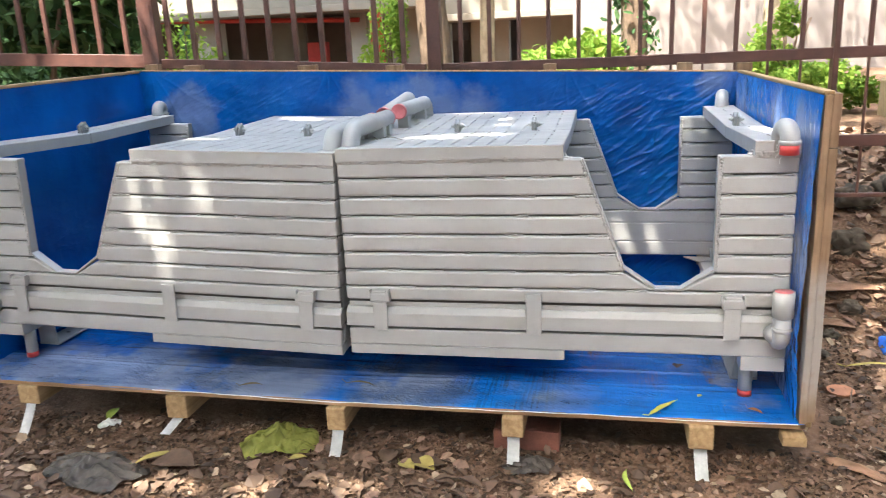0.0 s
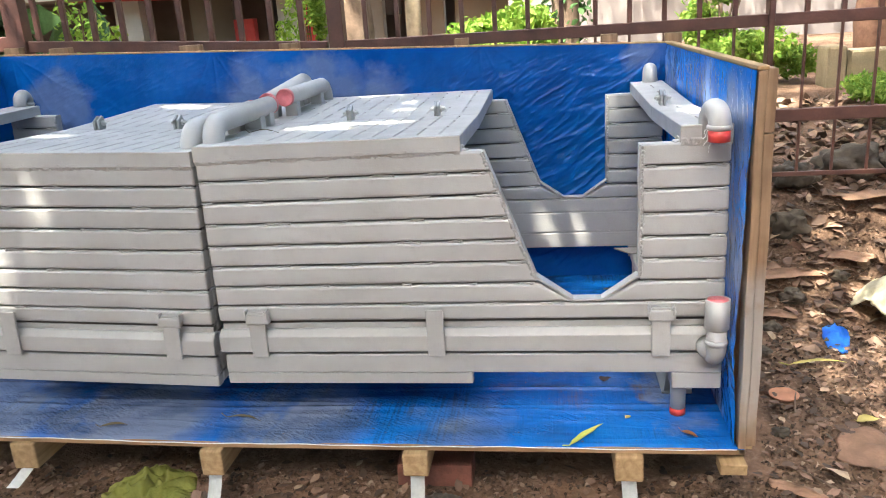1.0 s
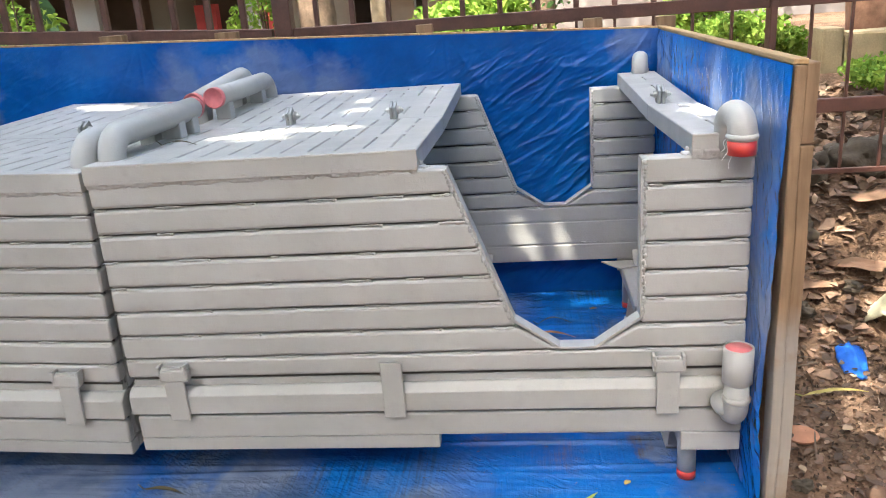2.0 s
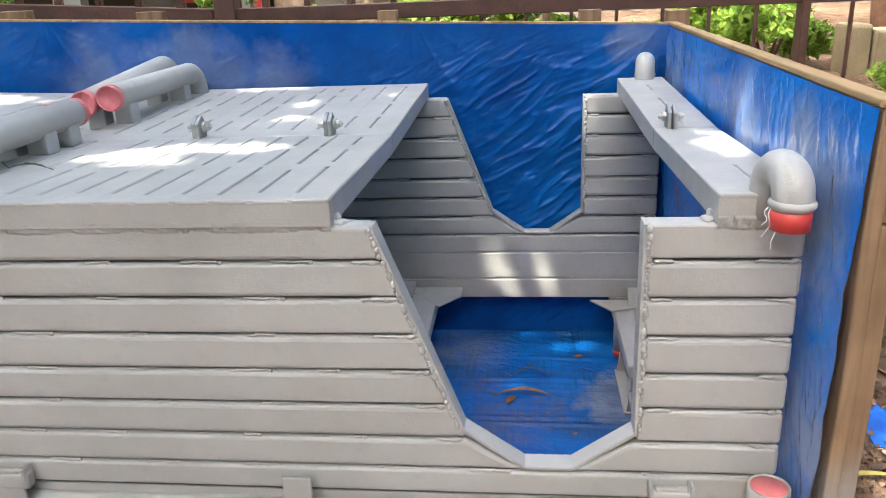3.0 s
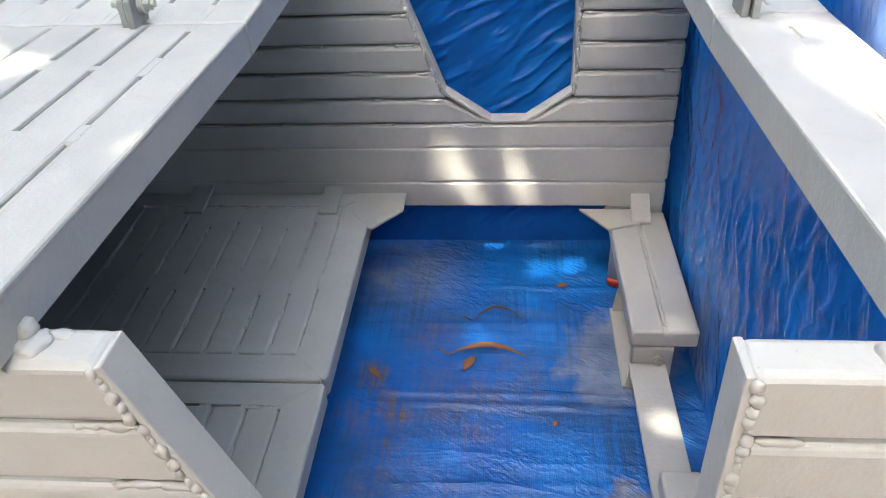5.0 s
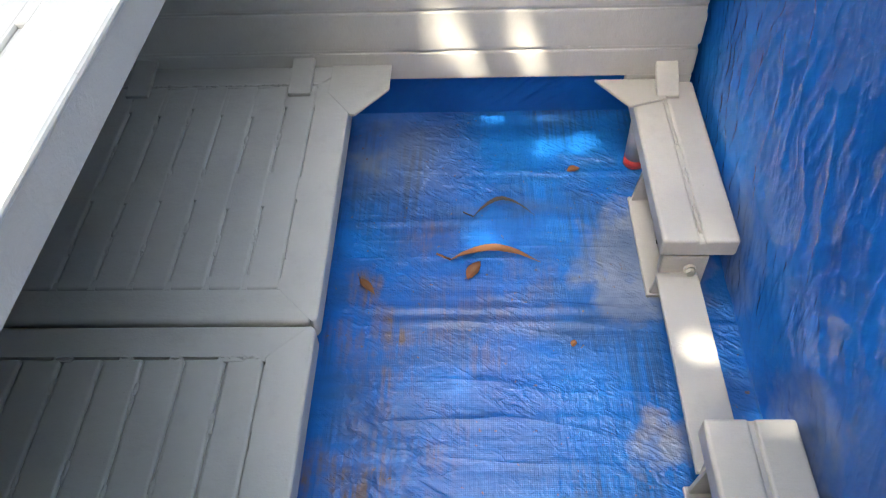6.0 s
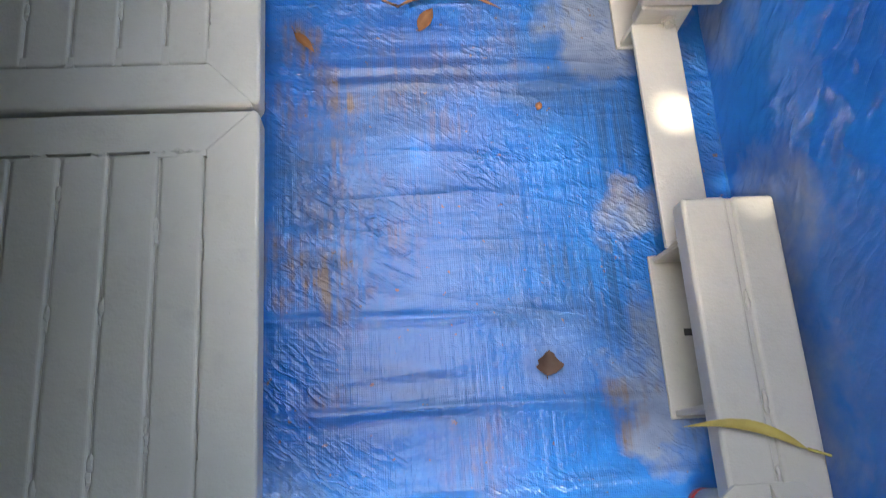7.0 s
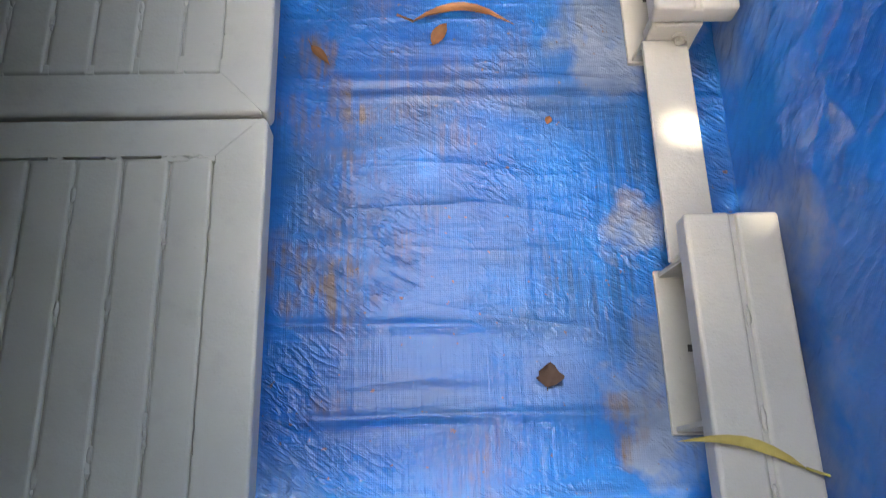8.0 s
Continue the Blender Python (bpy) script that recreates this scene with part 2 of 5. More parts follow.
FENCE = plain("fence_paint", (0.085, 0.031, 0.022), 0.55, 0.35, 9, 0.35)
BRICK = plain("red_brick", (0.16, 0.055, 0.035), 0.9, 0.35, 14, 0.8, grain=120)
SOIL = soil_material()
ROCK = plain("mossy_rock", (0.06, 0.044, 0.03), 0.95, 0.5, 9, 1.0, grain=60)
WHITE_TAPE = plain("white_strap", (0.72, 0.72, 0.70), 0.6, 0.1, 30, 0.15)
CLOTH = plain("yellow_green_cloth", (0.27, 0.27, 0.06), 0.85, 0.25, 14, 0.6)
BLACK_PLASTIC = plain("dark_plastic_film", (0.105, 0.085, 0.07), 0.45, 0.5, 20, 0.4)
SACK = plain("cream_sack", (0.62, 0.56, 0.40), 0.85, 0.3, 10, 0.4)
BLUE_SCRAP = plain("blue_scrap", (0.025, 0.2, 0.75), 0.4, 0.2, 20, 0.2)
CARD = plain("old_cardboard", (0.34, 0.2, 0.13), 0.9, 0.3, 12, 0.4)
CLAY = plain("terracotta", (0.36, 0.16, 0.09), 0.85, 0.25, 20, 0.3)
PLASTER = plain("beige_plaster", (0.225, 0.195, 0.16), 0.9, 0.12, 1.5, 0.2)
PLASTER_PINK = plain("pinkish_plaster", (0.21, 0.178, 0.168), 0.9, 0.12, 1.2, 0.2)
PLASTER_WHITE = plain("white_plaster", (0.38, 0.36, 0.33), 0.9, 0.1, 1.5, 0.2)
# dim rooms and openings: their gloom is put into the base colour
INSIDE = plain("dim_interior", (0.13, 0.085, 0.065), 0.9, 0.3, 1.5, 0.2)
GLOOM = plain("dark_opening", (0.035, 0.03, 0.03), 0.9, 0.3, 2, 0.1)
RED_PIPE = plain("red_pipe_paint", (0.42, 0.03, 0.025), 0.5, 0.2, 6, 0.2)
BARK = plain("bark", (0.13, 0.085, 0.058), 0.95, 0.45, 8, 1.0, grain=45)
BARK_LIGHT = plain("light_bark", (0.33, 0.25, 0.17), 0.95, 0.35, 8, 0.9, grain=45)
BARK_RED = plain("reddish_bark", (0.27, 0.14, 0.09), 0.95, 0.4, 9, 1.0, grain=45)
STONE_LOW = plain("weathered_kerb_stone", (0.26, 0.2, 0.12), 0.95, 0.3, 5, 0.7)
# foliage in a lit and a shaded tone: the light is in the colour
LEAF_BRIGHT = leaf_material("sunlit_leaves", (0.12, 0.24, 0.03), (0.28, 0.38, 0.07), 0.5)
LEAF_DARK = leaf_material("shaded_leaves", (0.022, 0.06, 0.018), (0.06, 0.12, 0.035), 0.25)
LEAF_DRY = leaf_material("dry_leaves", (0.05, 0.03, 0.02), (0.3, 0.175, 0.11), shades=((0.0, (0.05, 0.03, 0.021)), (0.3, (0.1, 0.06, 0.04)), (0.58, (0.17, 0.1, 0.066)), (0.8, (0.23, 0.135, 0.095)), (0.93, (0.3, 0.2, 0.135)), (1.0, (0.38, 0.28, 0.19))))
CRUMB = leaf_material("soil_crumbs", (0.05, 0.03, 0.02), (0.25, 0.16, 0.11), rough=0.95, shades=((0.0, (0.04, 0.025, 0.017)), (0.5, (0.1, 0.06, 0.04)), (0.85, (0.2, 0.125, 0.085)), (1.0, (0.32, 0.23, 0.17))))
LEAF_ROUND = leaf_material("dark_round_leaf", (0.055, 0.03, 0.024), (0.07, 0.038, 0.028))
LEAF_YELLOW = leaf_material("yellow_leaf", (0.33, 0.25, 0.08), (0.3, 0.26, 0.07))
LEAF_BROWN = leaf_material("brown_leaf", (0.13, 0.055, 0.024), (0.18, 0.075, 0.03))
LEAF_OLIVE = leaf_material("olive_leaf", (0.06, 0.045, 0.018), (0.09, 0.065, 0.025))
LEAF_GREY = leaf_material("withered_leaf", (0.022, 0.021, 0.019), (0.04, 0.036, 0.03))
LEAF_GREEN = leaf_material("green_leaf", (0.33, 0.40, 0.08), (0.36, 0.42, 0.1))


# ---- building helpers ----
def part(name, bm, material, parent=None, label="", smooth=False):
    """Links a bmesh, given in world places, as one mesh object under a thing or a part."""
    me = bpy.data.meshes.new(name)
    if parent is not None:
        bm.transform(TURNED[parent.name].inverted())
    bm.normal_update()
    bm.to_mesh(me)
    bm.free()
    me.materials.append(material)
    if smooth:
        me.polygons.foreach_set("use_smooth", [True] * len(me.polygons))
    ob = new(name, me)
    ob.parent = parent
    TURNED[ob.name] = TURNED[parent.name] if parent is not None else Matrix()
    if label:
        tagged(ob, label)
    return ob


TURNED = {}


def thing(name, at, label, category, group="", kind="", turn=0.0):
    """An Empty at a thing's base, that parents its parts."""
    ob = new(name)
    ob.empty_display_size = 0.1
    ob.matrix_world = ob.matrix_basis = pose(*at, 0, 0, turn)
    TURNED[ob.name] = pose(*at, 0, 0, turn)
    return tagged(ob, label, category, group, kind)


def single(name, bm, material, label, category, group="", kind="", smooth=False):
    """A thing of one mesh, with its origin at the middle of its base."""
    vs = np.array([v.co for v in bm.verts])
    lo, hi = vs.min(0), vs.max(0)
    base = Vector(((lo[0] + hi[0]) / 2, (lo[1] + hi[1]) / 2, lo[2]))
    bm.transform(Matrix.Translation(-base))
    me = bpy.data.meshes.new(name)
    bm.normal_update()
    bm.to_mesh(me)
    bm.free()
    me.materials.append(material)
    if smooth:
        me.polygons.foreach_set("use_smooth", [True] * len(me.polygons))
    ob = new(name, me)
    ob.location = base
    TURNED[ob.name] = Matrix.Translation(base)
    return tagged(ob, label, category, group, kind)


def soften(bm, width, segments=2, geom=None):
    edges = [e for e in (geom or bm.edges) if len(e.link_faces) == 2 and e.calc_face_angle(0) > 0.5]
    if width and edges:
        bmesh.ops.bevel(bm, geom=edges, offset=width, segments=segments, profile=0.5, affect="EDGES", clamp_overlap=True)
    return bm


def box(x0, x1, y0, y1, z0, z1, bevel=0.004, segments=2, bm=None):
    own = bmesh.new()
    bmesh.ops.create_cube(own, size=1.0, matrix=Matrix.Translation(((x0 + x1) / 2, (y0 + y1) / 2, (z0 + z1) / 2)) @ Matrix.Diagonal((x1 - x0, y1 - y0, z1 - z0, 1)))
    soften(own, bevel, segments)
    return join(bm, own)


def join(bm, own):
    if bm is None:
        return own
    me = bpy.data.meshes.new("tmp")
    own.to_mesh(me)
    own.free()
    bm.from_mesh(me)
    bpy.data.meshes.remove(me)
    return bm


def prism(points, y0, y1, bevel=0.003, plane="xz", segments=2):
    """A polygon of the plan extruded: plane xz along y, or xy along z."""
    bm = bmesh.new()
    ring = []
    for level in (y0, y1):
        ring.append([bm.verts.new((a, level, b) if plane == "xz" else (a, b, level)) for a, b in points])
    n = len(points)
    for i in range(n):
        j = (i + 1) % n
        bm.faces.new((ring[0][i], ring[0][j], ring[1][j], ring[1][i]))
    bm.faces.new(ring[0][::-1])
    bm.faces.new(ring[1])
    bmesh.ops.recalc_face_normals(bm, faces=bm.faces)
    return soften(bm, bevel, segments)


def tube(path, radius, sides=20, cap=True, inner=None, bm=None, deep=0.005):
    """A round tube along a path; radius may be a number for each point. inner: the bore's radius, open at the last end."""
    own = bmesh.new()
    path = [Vector(p) for p in path]
    radii = radius if isinstance(radius, (list, tuple)) else [radius] * len(path)
    rings, side = [], None
    for i, p in enumerate(path):
        d = (path[min(i + 1, len(path) - 1)] - path[max(i - 1, 0)]).normalized()
        side = (side - side.project(d)).normalized() if side is not None else d.orthogonal().normalized()
        up = d.cross(side)
        rings.append([own.verts.new(p + radii[i] * (side * math.cos(a) + up * math.sin(a))) for a in (2 * math.pi * k / sides for k in range(sides))])
    if inner:
        d = (path[-1] - path[-2]).normalized()
        for r, back in ((inner, 0.0), (inner, deep)):
            c = path[-1] - d * back
            rings.append([own.verts.new(c + (v.co - path[-1]).normalized() * r) for v in rings[len(path) - 1]])
    for a, b in zip(rings, rings[1:]):
        for k in range(sides):
            own.faces.new((a[k], a[(k + 1) % sides], b[(k + 1) % sides], b[k]))
    if cap:
        own.faces.new(rings[0][::-1])
        own.faces.new(rings[-1])
    bmesh.ops.recalc_face_normals(own, faces=own.faces)
    return join(bm, own)


def arc(centre, a, b, steps=10, turn=90.0):
    """Points on an arc round centre, from centre + a towards centre + b."""
    c, a, b = Vector(centre), Vector(a), Vector(b)
    return [c + a * math.cos(radians(turn) * k / steps) + b * math.sin(radians(turn) * k / steps) for k in range(steps + 1)]


def bead(bm, p, q, r, rng):
    """A lumpy, uneven weld bead from p to q."""
    p, q = Vector(p), Vector(q)
    n = max(4, int((q - p).length / 0.0055))
    pts, rad = [], []
    wide = rng.uniform(0.8, 1.15)
    for k in range(n + 1):
        f = k / n
        pts.append(p.lerp(q, f) + Vector((rng.uniform(-1, 1) * 0.3, rng.uniform(-1, 1) * 0.3, rng.uniform(-1, 1) * 0.3)) * r)
        rad.append(r * wide * rng.uniform(0.6, 1.2) * (0.3 if k in (0, n) else 1.0) * (1.25 if rng.random() < 0.15 else 1.0))
    return tube(pts, rad, 6, True, None, bm)


def mound(bm, at, size, seed, fine=3):
    """A lump of weld metal."""
    own = bmesh.new()
    bmesh.ops.create_icosphere(own, subdivisions=fine, radius=1.0)
    for v in own.verts:
        d = 1 + 0.22 * noise.fractal(v.co * 1.6 + Vector((seed * 3.3, 0, 0)), 0.9, 2.0, 4)
        v.co = Vector((v.co.x * size[0], v.co.y * size[1], v.co.z * size[2])) * d
    own.transform(Matrix.Translation(at))
    return join(bm, own)


# ---- the two slatted modules ----
TOP = 0.952
ROWS_Z = (0.952, 0.893, 0.829, 0.763, 0.697, 0.633, 0.569, 0.508)
PLANK = 0.0635


def slope_x(z):
    """The sloped edge of a side wall."""
    return 0.826 + (TOP - z) * (0.961 - 0.826) / (TOP - 0.584)


def module(name, m, mirrored, seed, label):
    rng = random.Random(seed)
    base = Vector((-0.74 if mirrored else 0.74, 0.6, 0.12))
    home = m @ Matrix.Translation(base)
    top = new(name)
    top.empty_display_size = 0.1
    top.matrix_world = top.matrix_basis = home
    TURNED[top.name] = home
    tagged(top, label, "steel module", "grey modules in the crate")

    def P(pname, bm, material=PAINT, parent=top, plabel="", smooth=False):
        if mirrored:
            bm.transform(Matrix.Diagonal((-1, 1, 1, 1)))
            bmesh.ops.reverse_faces(bm, faces=bm.faces)
        bm.transform(m)
        return part(pname, bm, material, parent, plabel, smooth)

    # --- the two long walls of horizontal planks ---
    for wname, y0, y1, out in (("front_wall", 0.0, 0.04, -1), ("back_wall", 1.255, 1.295, 1)):
        mid = (y0 + y1) / 2
        # thin dark sheet that puts shade into the open joints
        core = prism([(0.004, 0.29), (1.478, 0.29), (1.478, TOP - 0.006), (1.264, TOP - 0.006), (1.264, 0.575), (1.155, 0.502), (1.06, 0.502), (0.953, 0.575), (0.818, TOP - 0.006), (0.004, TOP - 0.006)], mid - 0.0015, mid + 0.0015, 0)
        wall = P(wname, core, JOINT_SHADE)
        gap = 0.0026
        for zt, zb in zip(ROWS_Z, ROWS_Z[1:]):
            zt, zb = (zt + 0.0008 if zt == TOP else zt - gap), zb + gap
            if zb > 0.56:
                left = [(0.0, zb), (slope_x(zb) + 0.0045, zb), (slope_x(zt) + 0.0045, zt), (0.0, zt)]
                right = [(1.2515, zb), (1.484, zb), (1.484, zt), (1.2515, zt)]
            else:
                left = [(0.0, zb), (1.067, zb), (0.971, zt), (0.0, zt)]
                right = [(1.150, zb), (1.484, zb), (1.484, zt), (1.245, zt)]
            for pts in (left, right):
                bm = prism(pts, y0, y1, 0.0085, segments=4)
                for v in bm.verts:
                    v.co.y += rng.uniform(-0.0006, 0.0006)
                P("plank", bm, PAINT, wall)
        # rails below the notch
        deep = 0.0155
        fy = (y0, y1) if out < 0 else (y0, y1)
        P("top_rail", box(0.0, 1.484, *fy, 0.459, 0.506, 0.0075, 4), PAINT, wall)
        groove = (y0 + deep, y1 - 0.003) if out < 0 else (y0 + 0.003, y1 - deep)
        P("recess", box(0.003, 1.48, *groove, 0.424, 0.4468, 0.0015), PAINT, wall)
        inside = (mid + 0.002, y1 - 0.013) if out < 0 else (y0 + 0.003, mid - 0.002)
        for za, zb in ((0.43, 0.4612), (0.34, 0.3655)):
            P("inner_strip", box(0.003, 1.48, *inside, za, zb, 0.001, 1), PAINT, wall)
        cover = (mid + 0.002, y1 - 0.009) if out < 0 else (y0 - 0.0008, mid - 0.002)
        for za, zb in ((0.4505, 0.5052), (0.3585, 0.4455)) + (((0.2875, 0.3525),) if out > 0 else ()):
            P("inner_plank", box(0.003, 1.481, *cover, za, zb, 0.004), PAINT, wall)
        lip, back = (y0 - 0.012, y1 - 0.012) if out < 0 else (y1 + 0.012, y0)
        belt = prism([(lip, 0.362), (back, 0.362), (back, 0.43), (lip - out * 0.02, 0.43), (lip, 0.412)], -0.004, 1.484, 0.003)
        belt.transform(Matrix(((0, 1, 0, 0), (1, 0, 0, 0), (0, 0, 1, 0), (0, 0, 0, 1))))
        bmesh.ops.recalc_face_normals(belt, faces=belt.faces)
        P("belt_rail", belt, PAINT, wall)
        P("bottom_rail", box(0.0, 1.484, *((y0, y1 - 0.012) if out < 0 else fy), 0.287, 0.3505, 0.007, 4), PAINT, wall)
        P("bottom_strip", box(0.0, 0.77, y0 + 0.002, y1 - 0.002, 0.25, 0.2875, 0.004), PAINT, wall)
        P("foot_block", box(1.345, 1.483, y0 + 0.001, y1 + 0.03 * (-out), 0.237, 0.2875, 0.004), PAINT, wall)
        # edge plates round the notch
        edge = [(0.8275, TOP - 0.004), (0.962, 0.584), (1.067, 0.5105), (1.151, 0.5105), (1.2555, 0.584), (1.2555, TOP)]
        for i, (p, q) in enumerate(zip(edge, edge[1:])):
            p, q = Vector((p[0], 0, p[1])), Vector((q[0], 0, q[1]))
            d = (q - p).normalized()
            n = Vector((-d.z, 0, d.x)) * 0.007
            e = 0.004 if i in (1, 3) else 0.0
            pts = [(p.x - d.x * e, p.z - d.z * e), (q.x + d.x * e, q.z + d.z * e), (q.x + n.x, q.z + n.z), (p.x + n.x, p.z + n.z)]
            P("edge_plate", prism(pts, y0 + 0.0008, y1 - 0.0008, 0.0015), PAINT, wall)
        # tack welds along the joints and lumpy beads at the edges
        beads = bmesh.new()
        for face in (y0 + 0.002, y1 - 0.002):
            sink = 0.0018 if face < mid else -0.0018
            for z in ROWS_Z[1:]:
                for lo, hi in ((0.0, slope_x(z) if z > 0.55 else 1.05), (1.262, 1.482)):
                    x = lo + 0.002
                    proud = sink * 0.35
                    bead(beads, (x, face + proud, z - 0.001), (x + rng.uniform(0.03, 0.06), face + proud, z - 0.001), 0.0032, rng)
                    bead(beads, (hi - rng.uniform(0.035, 0.08), face + proud, z - 0.001), (hi - 0.001, face + proud, z - 0.001), 0.0036, rng)
                    mound(beads, (hi - rng.uniform(0.004, 0.02), face + proud, z - 0.002), (0.008, 0.0035, 0.0055), z * 90, 2)
                    x += rng.uniform(0.12, 0.22)
                    while x < hi - 0.16:
                        e = x + rng.uniform(0.02, 0.075)
                        bead(beads, (x, face + sink, z), (e, face + sink, z), 0.0025, rng)
                        if rng.random() < 0.5:
                            mound(beads, (e, face + sink * 0.8, z - 0.001), (0.005, 0.0022, 0.004), x * 50, 2)
                        x += rng.uniform(0.14, 0.26)
            for z in (0.361,):
                for x in (0.2, 0.52, 0.9, 1.2):
                    bead(beads, (x, face, z), (x + rng.uniform(0.03, 0.08), face, z), 0.0035, rng)
            for z in (0.287,):
                x = 0.01
                while x < 0.72:
                    bead(beads, (x, face - 0.002, z), (x + 0.05, face - 0.002, z), 0.0018, rng)
                    x += rng.uniform(0.05, 0.09)
            for p, q in zip(edge, edge[1:]):
                if abs(p[1] - q[1]) < 0.1:
                    continue
                a, b = Vector((p[0], face, p[1])), Vector((q[0], face, q[1]))
                k, length = 0.004, (b - a).length
                inward = 1 if p[0] < 1.1 else -1
                while k < length - 0.004:
                    at = a.lerp(b, k / length) + Vector((-inward * rng.uniform(0.0, 0.003), -0.0014 if face < mid else 0.0014, 0))
                    lump = rng.uniform(0.0032, 0.0062)
                    mound(beads, at, (lump * 0.9, lump * 0.75, lump * rng.uniform(0.9, 1.5)), k * 300 + p[0], 2)
                    k += lump * rng.uniform(1.2, 2.6)
        tagged(P("weld_seam", beads, PAINT, wall, "lumpy painted weld beads", True), kind="stuff")
        # straps and brackets on the belt
        s = -1 if out < 0 else 1
        face = y0 if out < 0 else y1
        for x, hooked in ((0.094, True), (0.643, False), (1.279, True)):
            w = 0.053 if not hooked else 0.052
            xs = x + (0.006 if hooked else 0.0)
            ys = sorted((face + s * 0.013, face + s * 0.021))
            P("strap", box(xs, xs + w, *ys, 0.349, 0.497, 0.003), PAINT, wall)
            if hooked:
                ys = sorted((face, face + s * 0.024))
                hook = box(x - 0.002, x + 0.072, *ys, 0.456, 0.49, 0.006, 3)
                P("bracket", hook, PAINT, wall)
                for bx in (x, x + 0.066):
                    ys2 = sorted((face, face + s * 0.026))
                    P("bracket_lip", box(bx - 0.004, bx + 0.003, *ys2, 0.474, 0.500, 0.002), PAINT, wall)
        # tabs from the floor up the inside of the wall
        inner = y1 if out < 0 else y0
        for x, foot, reach, rise in ((0.335, 0.3262, 0.1, 0.02), (0.662, 0.3262, 0.1, 0.02), (1.402, 0.2736, 0.06, 0.05)):
            reach = 0.056 if out < 0 else reach
            at, tip = inner - out * 0.0005, inner - out * reach
            bm = prism([(at, foot + rise), (tip, foot + 0.0075), (tip, foot), (at + (tip - at) * 0.75, foot), (at, foot + rise - 0.008)], x, x + 0.045, 0.0015)
            bm.transform(Matrix(((0, 1, 0, 0), (1, 0, 0, 0), (0, 0, 1, 0), (0, 0, 0, 1))))
            bmesh.ops.recalc_face_normals(bm, faces=bm.faces)
            P("tab", bm, PAINT, wall)

    # --- end wall between the modules ---
    ew = P("end_wall", box(0.008, 0.03, 0.041, 1.254, 0.252, 0.952, 0.002))
    for zt, zb in zip(ROWS_Z + (0.426, 0.361, 0.29), ROWS_Z[1:] + (0.426, 0.361, 0.29, 0.25)):
        P("plank", box(0.0, 0.034, 0.0415, 1.2535, zb + 0.002, zt - 0.002, 0.003, 1), PAINT, ew)

    # --- planked panels: two roof halves, two floor halves, two beam halves ---
    def panel(pname, x0, x1, y0, y1, z0, z1, shear, joints, dashes):
        """A panel of planks that lie along y, welded in parts of their joints. shear: rise per metre of y."""
        lay = Matrix(((1, 0, 0, 0), (0, 1, 0, 0), (0, shear, 1, -shear * y0), (0, 0, 0, 1)))
        slab = box(x0, x1, y0, y1, z0, z1 - 0.0045, 0.001, 1)
        slab.transform(lay)
        body = P(pname, slab)
        xs = [x0] + [x for x in joints] + [x1]
        g = 0.0028
        for xa, xb in zip(xs, xs[1:]):
            bm = box(xa + (g if xa > x0 else -0.0006), xb - (g if xb < x1 else -0.0006), y0 - 0.0006, y1 + 0.0006, z1 - 0.0085, z1, 0.003, 2)
            for v in bm.verts:
                v.co.z += rng.uniform(-0.0004, 0.0004)
            bm.transform(lay)
            P("plank", bm, PAINT, body)
        fill = bmesh.new()
        for x in joints:
            spans, y = [], y0
            for a, b in dashes:
                a, b = a + rng.uniform(-0.02, 0.02), b + rng.uniform(-0.02, 0.02)
                if rng.random() < 0.12:
                    continue
                if a > y:
                    spans.append((y, a))
                y = b
            if y < y1:
                spans.append((y, y1))
            for a, b in spans:
                box(x - 0.0062, x + 0.0062, a + 0.0005, b - 0.0005, z1 - 0.008, z1 - 0.0001, 0.0012, 1, fill)
        fill.transform(lay)
        if len(fill.verts):
            tagged(P("joint_fill", fill, PAINT, body, "filled weld joints"), kind="stuff")
        return body

    joints = [0.710 - PLANK * k for k in range(11)][::-1]
    roof_f = panel("roof_panel", 0.0, 0.772, -0.006, 0.588, 0.9535, 0.999, -0.032, joints, ((0.05, 0.235), (0.275, 0.418), (0.455, 0.566)))
    roof_b = panel("roof_panel", 0.0, 0.772, 0.592, 1.3, 0.9345, 0.98, 0.0215, joints, ((0.66, 0.79), (0.84, 0.97), (1.02, 1.13), (1.17, 1.25)))
    jf = [0.722 - 0.0615 * k for k in range(11)][::-1]
    def floor_panel(y0, y1, front, back, fills, cuts):
        """A framed floor panel of planks with rounded edges. fills: stretches of the joints that are welded flush; cuts: open stretches of the cross joint."""
        x0, x1, z0, z1, inner = 0.035, 0.787, 0.283, 0.326, 0.7205
        body = P("floor_panel", box(x0, x1 - 0.004, y0 + 0.003, y1 - 0.003, z0, z1 - 0.008, 0.001, 1))

        def frame_piece(points, sharp):
            bm = prism(points, z0, z1, 0, "xy")
            rim = [e for e in bm.edges if all(sharp(v.co) for v in e.verts)]
            soften(bm, 0.008, 4, rim)
            P("border", bm, PAINT, body)

        ya, yb = y0 + front, y1 - back
        c = 0.007
        side = [(inner, ya), (x1, y0), (x1, y1 - c), (x1 - c, y1), (inner, yb)] if y1 < 0.7 else [(inner, ya), (x1 - c, y0), (x1, y0 + c), (x1, y1), (inner, yb)]
        frame_piece(side, lambda v: v.x > x1 - 0.02)
        for pts, edge in (([(x0, yb), (inner - 0.0006, yb), (x1 - c - 0.0006, y1), (x0, y1)], y1), ([(x0, y0), (x1 - c - 0.0006, y0), (inner - 0.0006, ya), (x0, ya)], y0)):
            frame_piece(pts, lambda v: abs(v.y - edge) < 1e-4)
        xs = [x0] + jf[:-1] + [inner - 0.0025]
